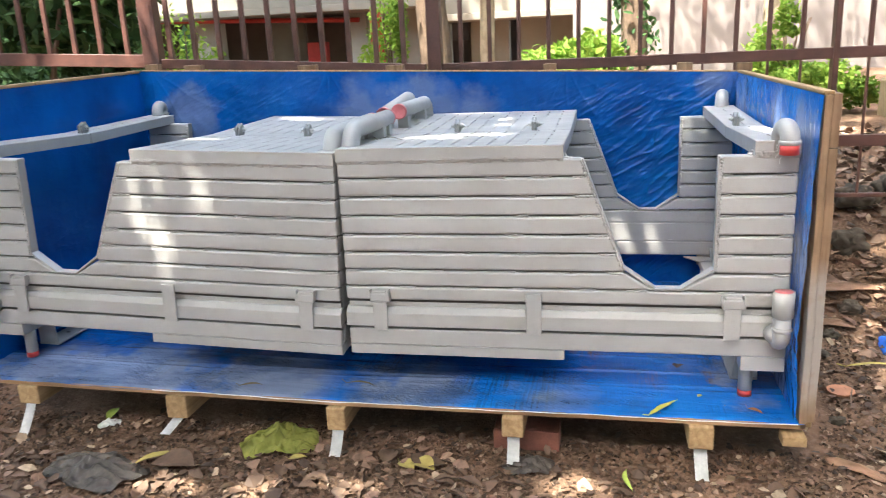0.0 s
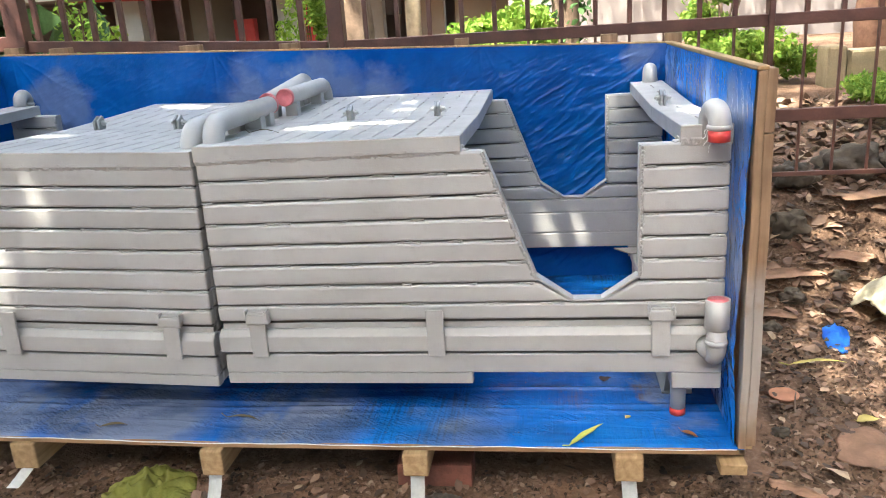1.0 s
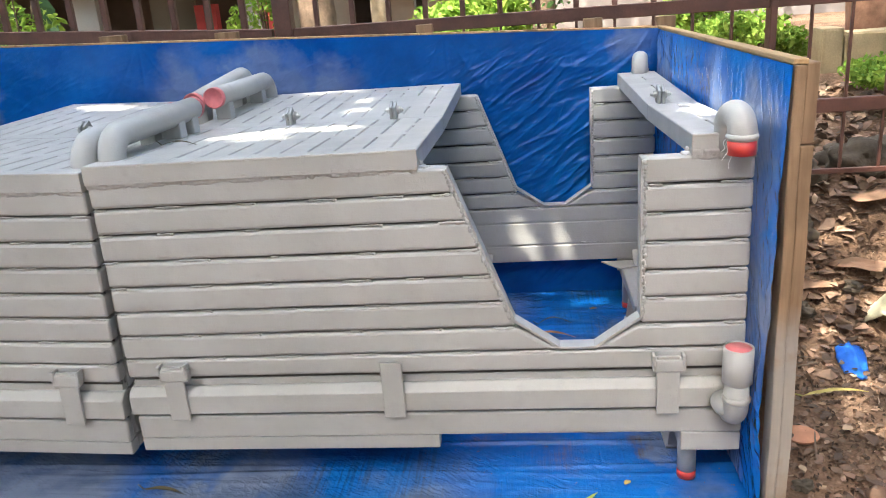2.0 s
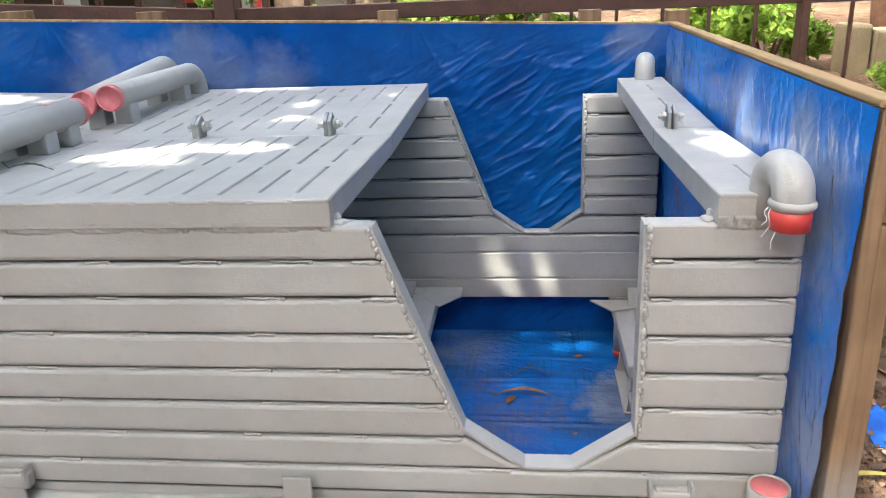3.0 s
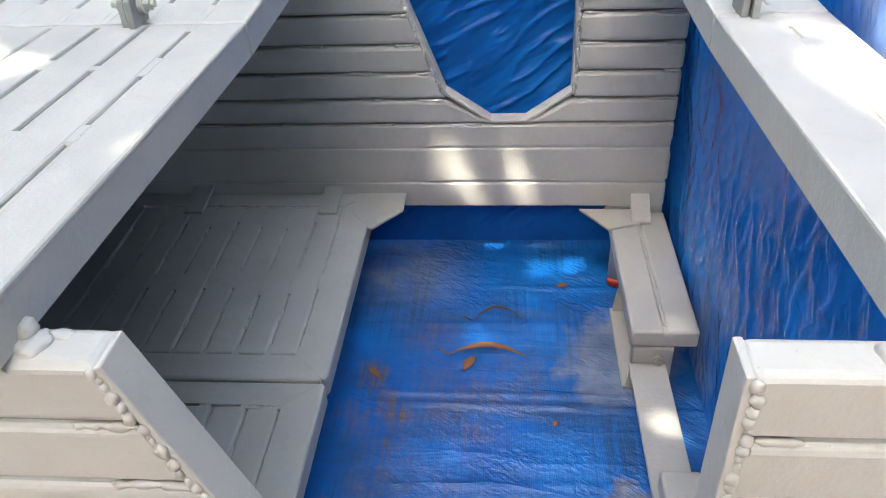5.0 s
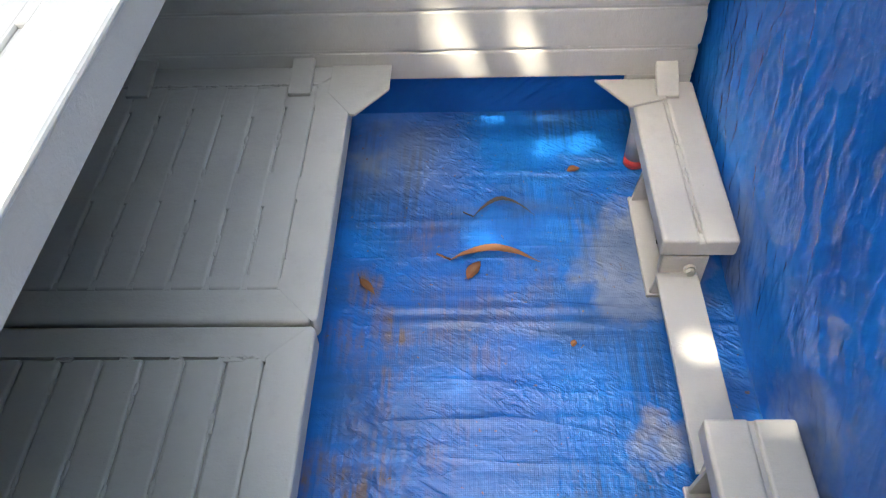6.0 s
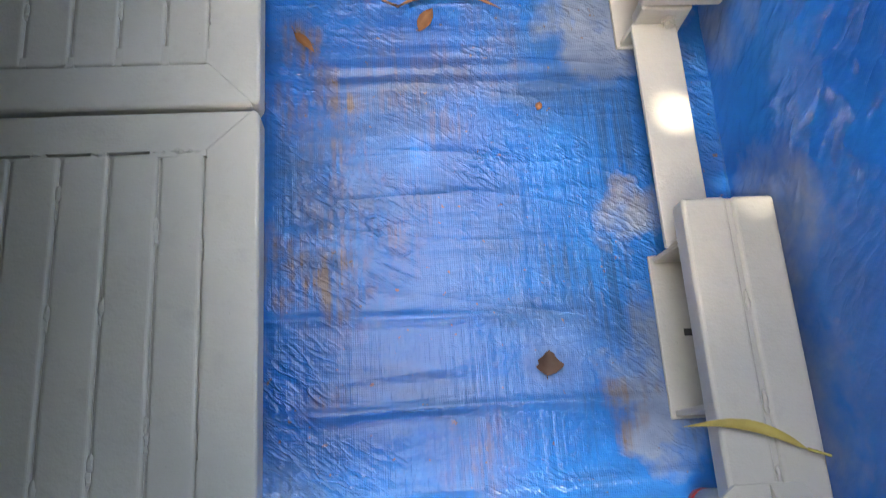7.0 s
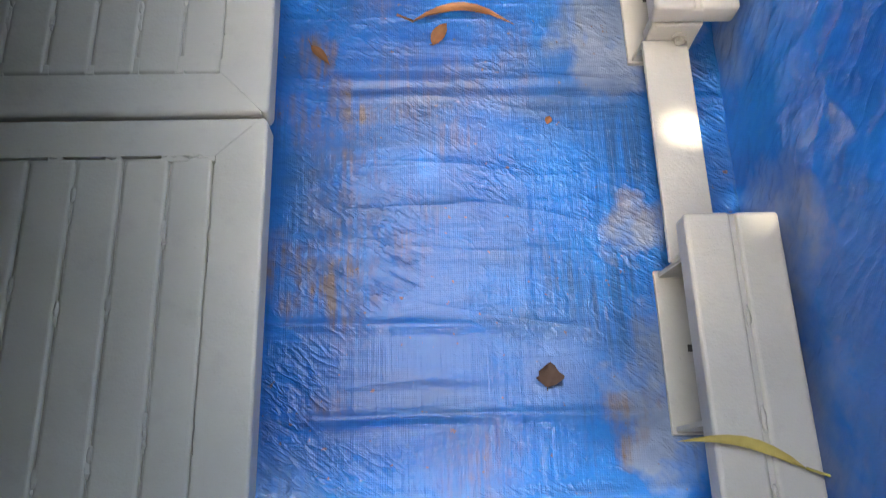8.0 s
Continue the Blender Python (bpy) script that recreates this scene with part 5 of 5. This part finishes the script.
one_leaf((0.13, 0.235, 0.9955), 0.1, LEAF_OLIVE, "thin dry leaf on the module's roof", 12, turn=-8, slim=0.1, group="leaves in the crate")

# bigger leaves on the soil
rr = random.Random(77)
for k in range(230):
    x = rr.uniform(-2.1, 3.2)
    y = rr.uniform(-0.62, -0.14) if x < 1.65 else rr.uniform(-0.7, 1.9)
    if -1.7 < x < 1.65 and y > -0.15:
        continue
    if 1.65 < x < 2.6 and y < 1.0 and rr.random() < 0.6:
        continue
    ob = one_leaf((x, y, ground_z(x, y) + 0.004), rr.uniform(0.035, 0.1 if x < 1.65 else 0.085), LEAF_DRY, "dry brown fallen leaf on the soil", 100 + k, slim=rr.uniform(0.4, 0.85), curl=rr.uniform(0.1, 0.4), ragged=0.6)
    ob.rotation_euler = (rr.uniform(-0.3, 0.3), rr.uniform(-0.25, 0.25), rr.uniform(0, 6.28))
for x, y, s in ((0.29, -0.16, 0.12), (0.33, -0.19, 0.09), (0.16, -0.14, 0.1), (-0.6, -0.3, 0.17), (0.24, -0.2, 0.08)):
    one_leaf((x, y, -0.08), s, LEAF_YELLOW if s < 0.085 else LEAF_DRY, "yellowed fallen leaf on the soil", int(x * 100) + 500, slim=0.7)

for x, y, size, material, label, turn, slim, bend in (
    (-0.66, -0.27, 0.18, LEAF_YELLOW, "long yellowed leaf lying on the soil", 35, 0.2, 0.08),
    (-1.06, 0.04, 0.1, LEAF_GREEN, "fresh green leaf lying under the crate's edge", 100, 0.42, 0.0),
    (-0.16, -0.2, 0.065, LEAF_YELLOW, "small yellow leaf lying on the soil", 20, 0.5, 0.0),
    (0.99, -0.2, 0.13, LEAF_GREEN, "narrow green leaf blade lying on the soil", 96, 0.13, 0.12),
    (0.3, -0.2, 0.1, LEAF_YELLOW, "broad yellow leaf lying on the soil", -30, 0.75, 0.0),
    (2.05, 0.38, 0.08, LEAF_YELLOW, "bright yellow leaf lying on the soil", 15, 0.55, 0.0),
    (2.02, 0.8, 0.22, LEAF_YELLOW, "long pale leaf blade lying on the soil", 5, 0.09, 0.06),
):
    one_leaf((x, y, ground_z(x, y) + 0.012), size, material, label, int(abs(x * 1000)), turn=turn, slim=slim, bend=bend, curl=0.15)

# fine litter, far too many pieces to count
rng = np.random.default_rng(5)
pts = []
while len(pts) < 9000:
    x, y = rng.uniform(-3.2, 4.2), rng.uniform(-1.6, 2.6)
    if -1.6 < x < 1.62 and y > 0.1 and y < 1.6:
        continue
    pts.append((x, y, ground_z(x, y) + rng.uniform(0.001, 0.016)))
leaf_object("leaf_litter", leaf_mesh(pts, 0.036, rng, flat=0.8, aspect=0.6, fold=0.08), LEAF_DRY, label="brown dry leaf litter covering the soil", category="leaf litter", kind="stuff")
pts, crumbs = [], []
while len(pts) < 1500:
    x, y = rng.uniform(-3.0, 3.6), rng.uniform(-1.4, 2.2)
    if not (-1.62 < x < 1.64 and -0.12 < y < 1.6) and not (x > 1.6 and y < 0.9 and rng.random() < 0.7):
        pts.append((x, y, ground_z(x, y) + rng.uniform(0.004, 0.014)))
while len(crumbs) < 26000:
    x, y = rng.uniform(-2.4, 2.8), rng.uniform(-0.9, 1.6)
    if not (-1.62 < x < 1.64 and 0.05 < y < 1.6):
        crumbs.append((x, y, ground_z(x, y) + 0.002))
leaf_object("dry_leaf_layer", leaf_mesh(pts, 0.06, rng, flat=0.6, aspect=0.65, fold=0.16), LEAF_DRY, label="curled dry brown leaves scattered thickly over soil", category="leaf litter", kind="stuff")
leaf_object("soil_crumb", leaf_mesh(crumbs, 0.018, rng, flat=0.1, aspect=0.8, fold=0.3), CRUMB, label="loose dark crumbs of soil on the ground", category="soil", kind="stuff")
pts = [(x, y, ground_z(x, y) + 0.012) for x, y in zip(rng.uniform(1.6, 4.5, 2200), rng.uniform(1.2, 3.2, 2200))]
leaf_object("bank_litter", leaf_mesh(pts, 0.075, rng, flat=0.6, aspect=0.55, fold=0.18), LEAF_DRY, label="larger dry leaves covering the bank", category="leaf litter", kind="stuff")


def rag(name, place, size, height, material, label, category, seed, turn=0.0, fold=5.0, n=44, crisp=False):
    """A crumpled piece of cloth or film lying on the ground."""
    bm = bmesh.new()
    grid = []
    for i in range(n):
        row = []
        for j in range(n):
            u, v = 2 * i / (n - 1) - 1, 2 * j / (n - 1) - 1
            rad = math.hypot(u, v)
            grow = 1 + 0.3 * noise.noise(Vector((math.atan2(v, u) * 1.2, seed, 0)))
            h = max(0.0, 1 - rad * 0.8) ** 0.8
            w = noise.fractal(Vector((u * 1.4, v * 1.4, seed)), 1.0, 2.0, 3)
            ridge = 0.5 + 0.5 * math.sin(fold * (u * math.cos(seed) + v * math.sin(seed)) + 3.5 * w)
            fine = (1 - abs(math.sin(fold * 0.8 * (v * math.cos(seed * 2.1) - u * math.sin(seed * 2.1)) + 3 * w))) ** 2
            if crisp:
                ridge = 1 - abs(math.sin(fold * (u * math.cos(seed) + v * math.sin(seed)) + 3 * w))
                fine = 1 - abs(math.sin(fold * 1.9 * (v * math.cos(seed * 2.1) - u * math.sin(seed * 2.1)) + 5 * w))
            z = height * (0.45 * h + 0.3 * ridge * h ** 0.6 + 0.16 * fine * h + 0.25 * max(0, w) * h + 0.03)
            row.append(bm.verts.new((u * size[0] * grow * (1 - 0.15 * abs(v)), v * size[1] * grow * (1 - 0.15 * abs(u)), max(0.0015, z))))
        grid.append(row)
    for a, b in zip(grid, grid[1:]):
        for j in range(n - 1):
            bm.faces.new((a[j], b[j], b[j + 1], a[j + 1]))
    bmesh.ops.solidify(bm, geom=bm.faces, thickness=0.0015)
    bm.transform(pose(*place, 0, 0, turn))
    return single(name, bm, material, label, category, smooth=True)


rag("cloth", (-0.27, -0.1, -0.087), (0.145, 0.1), 0.11, CLOTH, "crumpled yellow-green cloth on the soil", "cloth", 2, 20, 3.6, 70, True)
rag("plastic_film", (-0.87, -0.36, -0.087), (0.2, 0.11), 0.07, BLACK_PLASTIC, "crumpled dark plastic film on the soil", "plastic film", 5, -15, 6.0, 60, True)
rag("plastic_film", (0.66, -0.14, -0.087), (0.085, 0.06), 0.05, BLACK_PLASTIC, "small crumpled dark plastic film beside a brick", "plastic film", 7, 10, 6.0, 44, True)
rag("plastic_scrap", (-1.03, -0.03, -0.085), (0.045, 0.03), 0.035, WHITE_TAPE, "small crumpled white plastic scrap on the soil", "plastic scrap", 4, 30, 5.0, 24, True)
rag("sack", (2.52, 1.28, ground_z(2.5, 1.3)), (0.2, 0.17), 0.22, SACK, "bulging cream sack on the leafy ground", "sack", 9, 30, 2.5)
rag("blue_scrap", (2.19, 1.1, ground_z(2.19, 1.1) + 0.005), (0.05, 0.17), 0.03, BLUE_SCRAP, "torn strip of blue tarpaulin on the soil", "scrap", 3, -14, 3.0, 20)
for i, (x, y, s, t) in enumerate(((2.1, 1.45, (0.17, 0.07), 8), (2.35, 1.5, (0.12, 0.08), -30), (2.0, 1.28, (0.1, 0.05), -12), (1.72, -0.03, (0.1, 0.03), -35), (1.99, 0.2, (0.13, 0.1), 60), (2.5, 1.75, (0.16, 0.1), 10))):
    rag("cardboard", (x, y, ground_z(x, y) + 0.004), s, 0.03, CARD, "weathered torn cardboard on the soil", "cardboard", 20 + i, t, 1.5, 24)
disc = thing("clay_dish", (1.83, 0.56, ground_z(1.83, 0.56)), "small terracotta dish lying on the soil", "dish")
z = ground_z(1.83, 0.56)
part("dish", tube([(1.83, 0.56, z), (1.83, 0.56, z + 0.008), (1.83, 0.56, z + 0.014), (1.83, 0.56, z + 0.012), (1.83, 0.56, z + 0.007)], [0.04, 0.05, 0.052, 0.042, 0.02], 24), CLAY, disc)
for i, (x, y, a) in enumerate(((1.95, 1.0, 20), (1.85, 0.5, 75), (2.2, 0.55, -30), (1.8, 0.0, 130), (2.35, 1.0, 100), (1.72, 0.75, 40))):
    p, d = Vector((x, y, ground_z(x, y) + 0.008)), Vector((math.cos(radians(a)), math.sin(radians(a)), 0.02))
    single("twig", tube([p - d * 0.09, p + Vector((0, 0, 0.008)), p + d * 0.1 + Vector((0.01, 0.01, 0))], [0.003, 0.0035, 0.002], 6), BARK, "thin dry twig on the soil", "twig", "twigs")

# ---- the crown overhead, with its gaps ----
# gaps as ellipses on the level of the modules' roofs, along the sun: x, y, two radii, share of leaves left in them
ROOF_GAPS = [
    (0.21, 0.36, 0.06, 0.06, 0.06), (0.3, 0.42, 0.09, 0.07, 0.06), (0.42, 0.45, 0.1, 0.05, 0.06), (0.5, 0.42, 0.07, 0.04, 0.06), (0.33, 0.31, 0.06, 0.03, 0.06),
    (0.2, 1.27, 0.05, 0.03, 0.06), (0.36, 1.27, 0.06, 0.03, 0.06), (0.48, 0.78, 0.08, 0.035, 0.06), (0.68, 1.1, 0.05, 0.03, 0.06), (0.45, 1, 0.05, 0.02, 0.1),
    (-0.72, 0.4, 0.12, 0.05, 0.06), (-0.55, 1.17, 0.2, 0.07, 0.06), (-0.2, 1.2, 0.09, 0.05, 0.06),
    (-0.66, 0, 0.05, 0.024, 0.1), (-0.67, -0.055, 0.05, 0.026, 0.1), (-0.66, -0.105, 0.045, 0.026, 0.12), (-0.6, -0.15, 0.02, 0.02, 0.4),
    (-0.79, -0.05, 0.04, 0.026, 0.1), (-0.82, -0.11, 0.045, 0.026, 0.1), (-0.79, -0.16, 0.05, 0.026, 0.12), (-0.83, -0.225, 0.035, 0.03, 0.32), (-0.56, -0.06, 0.015, 0.05, 0.4),
    (0.06, -0.005, 0.03, 0.015, 0.48), (-0.01, -0.1, 0.03, 0.035, 0.56),
    (0.832, 1.03, 0.02, 0.022, 0.05), (0.852, 1.0, 0.018, 0.022, 0.03), (0.876, 0.968, 0.014, 0.022, 0.03), (0.952, 1.03, 0.02, 0.022, 0.06), (0.972, 1.0, 0.022, 0.024, 0.02), (0.992, 0.96, 0.02, 0.026, 0.0), (1.15, 1.04, 0.025, 0.025, 0.2), (1.28, 1.13, 0.08, 0.07, 0.4),
    (1.43, 0.49, 0.05, 0.05, 0.06), (1.45, 0.42, 0.045, 0.07, 0.12), (1.46, 0.31, 0.04, 0.035, 0.06), (1.52, 0.48, 0.03, 0.04, 0.06), (1.31, 0.135, 0.03, 0.035, 0.1),
    (1.241, 0.512, 0.022, 0.02, 0.1), (1.275, 0.769, 0.018, 0.015, 0.06), (1.194, 0.285, 0.024, 0.022, 0.18), (1.193, 0.188, 0.024, 0.026, 0.18),
    (1.017, 0.823, 0.032, 0.028, 0.03), (0.853, 0.556, 0.026, 0.022, 0.08), (1.103, 0.11, 0.02, 0.018, 0.16), (0.977, 0.577, 0.016, 0.016, 0.04),
]
GROUND_GAPS = [
    (-0.83, -0.9, 0.12, 0.06, 0.0), (-0.52, -0.89, 0.12, 0.045, 0.0), (-0.19, -0.82, 0.13, 0.04, 0.04), (0.55, -0.735, 0.11, 0.05, 0.0), (0.9, -0.8, 0.12, 0.06, 0.02), (2.5, 0.3, 0.75, 1.2, 0.2),
]
LIFT = 6.0
rng = np.random.default_rng(9)
gap = np.array(ROOF_GAPS + GROUND_GAPS)


def leaves_left(x, y):
    """The share of leaves that the gaps leave at each place."""
    inside = ((x[:, None] - gap[:, 0]) / gap[:, 2]) ** 2 + ((y[:, None] - gap[:, 1]) / gap[:, 3]) ** 2 < 1
    return np.where(inside, gap[:, 4], 1.0).min(1)


step, layers = 0.076, 12
gx, gy = np.meshgrid(np.arange(-4.4, 4.6, step), np.arange(-4.0, 3.4, step))
px = np.concatenate([gx.ravel() + k * 0.031 for k in range(layers)])
py = np.concatenate([gy.ravel() + k * 0.047 for k in range(layers)])
count = len(px)
px, py = px + rng.uniform(-0.5, 0.5, count) * step, py + rng.uniform(-0.5, 0.5, count) * step
rim = np.hypot((px - 0.0) / 3.1, (py - 0.1) / 2.3)
rim = np.minimum(rim, np.hypot((px - 2.7) / 1.3, (py - 1.9) / 1.0))
wave = np.array([noise.noise(Vector((x * 0.9, y * 0.9, 4.0))) for x, y in zip(px, py)])
keep = rim + 0.35 * wave + rng.normal(size=count) * 0.05 < 0.92
ragged = np.array([(noise.noise(Vector((x * 11, y * 11, 1.0))), noise.noise(Vector((x * 11, y * 11, 7.0)))) for x, y in zip(px, py)]) * 0.045
share = np.ones(count)
for a in np.linspace(0, 2 * math.pi, 9)[:-1]:
    for r in (0.012, 0.024):
        share = np.minimum(share, leaves_left(px + ragged[:, 0] + r * math.cos(a), py + ragged[:, 1] + r * math.sin(a)))
keep &= rng.random(count) < share
px, py = px[keep], py[keep]
# extra unseen leaves, added to keep the sun off the front belt
px = np.append(px, 0.68 + rng.normal(size=60) * 0.05)
py = np.append(py, -0.28 + rng.normal(size=60) * 0.035)
pz = LIFT + rng.uniform(-0.5, 0.5, len(px))
up = (pz - 0.99) / -SUN_WAY.z
crown = np.stack((px - SUN_WAY.x * up, py - SUN_WAY.y * up, pz), 1)
shade = thing("tree", (-4.2, -4.6, ground_z(-4.2, -4.6)), "tall shade tree with a broad leafy crown over the crate", "tree")
rs = np.random.default_rng(3)
bm, tp = trunk_bm(-4.2, -4.6, ground_z(-4.2, -4.6) - 0.05, 0.22, 5.6, rs)
for tx, ty in ((-4.2, -5.0), (-2.4, -3.4), (-1.0, -2.2), (-3.2, -1.6), (0.4, -3.6)):
    tube([Vector(tp[-2]), Vector((tx * 0.55 - 4.2 * 0.45, ty * 0.55 - 4.6 * 0.45, 6.1)), Vector((tx, ty, 6.4))], [0.11, 0.07, 0.02], 8, True, None, bm)
part("trunk", bm, BARK, shade, "", True)
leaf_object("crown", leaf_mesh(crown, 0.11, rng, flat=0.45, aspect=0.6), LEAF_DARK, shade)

# tree added out of view: its crown cuts sky light into the crate
far = thing("tree", (7.4, -2.2, ground_z(7.4, -2.2)), "unseen tall tree whose wide crown blocks sky light", "tree")
bm, tp = trunk_bm(7.4, -2.2, ground_z(7.4, -2.2) - 0.05, 0.24, 7.8, rs)
for tx, ty in ((5.5, 0.5), (3.2, -1.0), (4.5, 2.5), (7.5, 1.5), (1.0, 1.2)):
    tube([Vector(tp[-2]), Vector((tx * 0.55 + 7.4 * 0.45, ty * 0.55 - 2.2 * 0.45, 8.4)), Vector((tx, ty, 9.2))], [0.12, 0.07, 0.02], 8, True, None, bm)
part("trunk", bm, BARK, far, "", True)
pts = []
for k in range(85):
    c = (rng.uniform(-5.5, 8.5), rng.uniform(-1.2, 1.3), rng.uniform(8.6, 10.2))
    if -2.6 < c[0] < 0.6:
        continue
    if c[0] > 2.2:
        c = (c[0], rng.uniform(-4.5, 0.5), c[2])
    pts.append(clump(rng, c, (0.9, 0.9, 0.45), 70, 0.1))
leaf_object("crown", leaf_mesh(np.concatenate(pts), 0.3, rng, flat=0.4, aspect=0.55), LEAF_DARK, far)

# ---- woods all round, beyond the camera's view, added to block low sky light ----
rng = np.random.default_rng(31)
pts = []
for k in range(260):
    a = math.radians(rng.uniform(128, 412))
    r = rng.uniform(9.0, 13.0)
    c = (math.cos(a) * r, math.sin(a) * r - 0.5, rng.uniform(0.2, 3.2))
    pts.append(clump(rng, c, (1.5, 1.5, 1.1), 60))
for k in range(165):
    a = math.radians((rng.uniform(296, 350), rng.uniform(118, 195), rng.uniform(244, 296))[k % 3])
    c = (math.cos(a) * rng.uniform(8.0, 10.5), math.sin(a) * rng.uniform(8.0, 10.5), rng.uniform(4.0, 5.5 if k % 3 == 2 else 12.5))
    pts.append(clump(rng, c, (1.6, 1.8, 1.3), 60))
for k in range(110):
    a = math.radians((rng.uniform(-10, 50), rng.uniform(195, 232))[k % 2])
    r = rng.uniform(8.5, 11.0)
    pts.append(clump(rng, (math.cos(a) * r, math.sin(a) * r, rng.uniform(3.5, 11.5)), (1.6, 1.8, 1.3), 60))
# unseen high clumps, added to keep sun off the building's left part
for k in range(28):
    pts.append(clump(rng, (rng.uniform(-11, -3.6), rng.uniform(7.4, 9.2), rng.uniform(6.8, 8.4)), (1.3, 0.9, 0.6), 60, 0.1))
leaf_object("woods", leaf_mesh(np.concatenate(pts), 0.6, rng), LEAF_DARK, label="unseen dark green woods added to block low sky light", category="woods", kind="stuff")
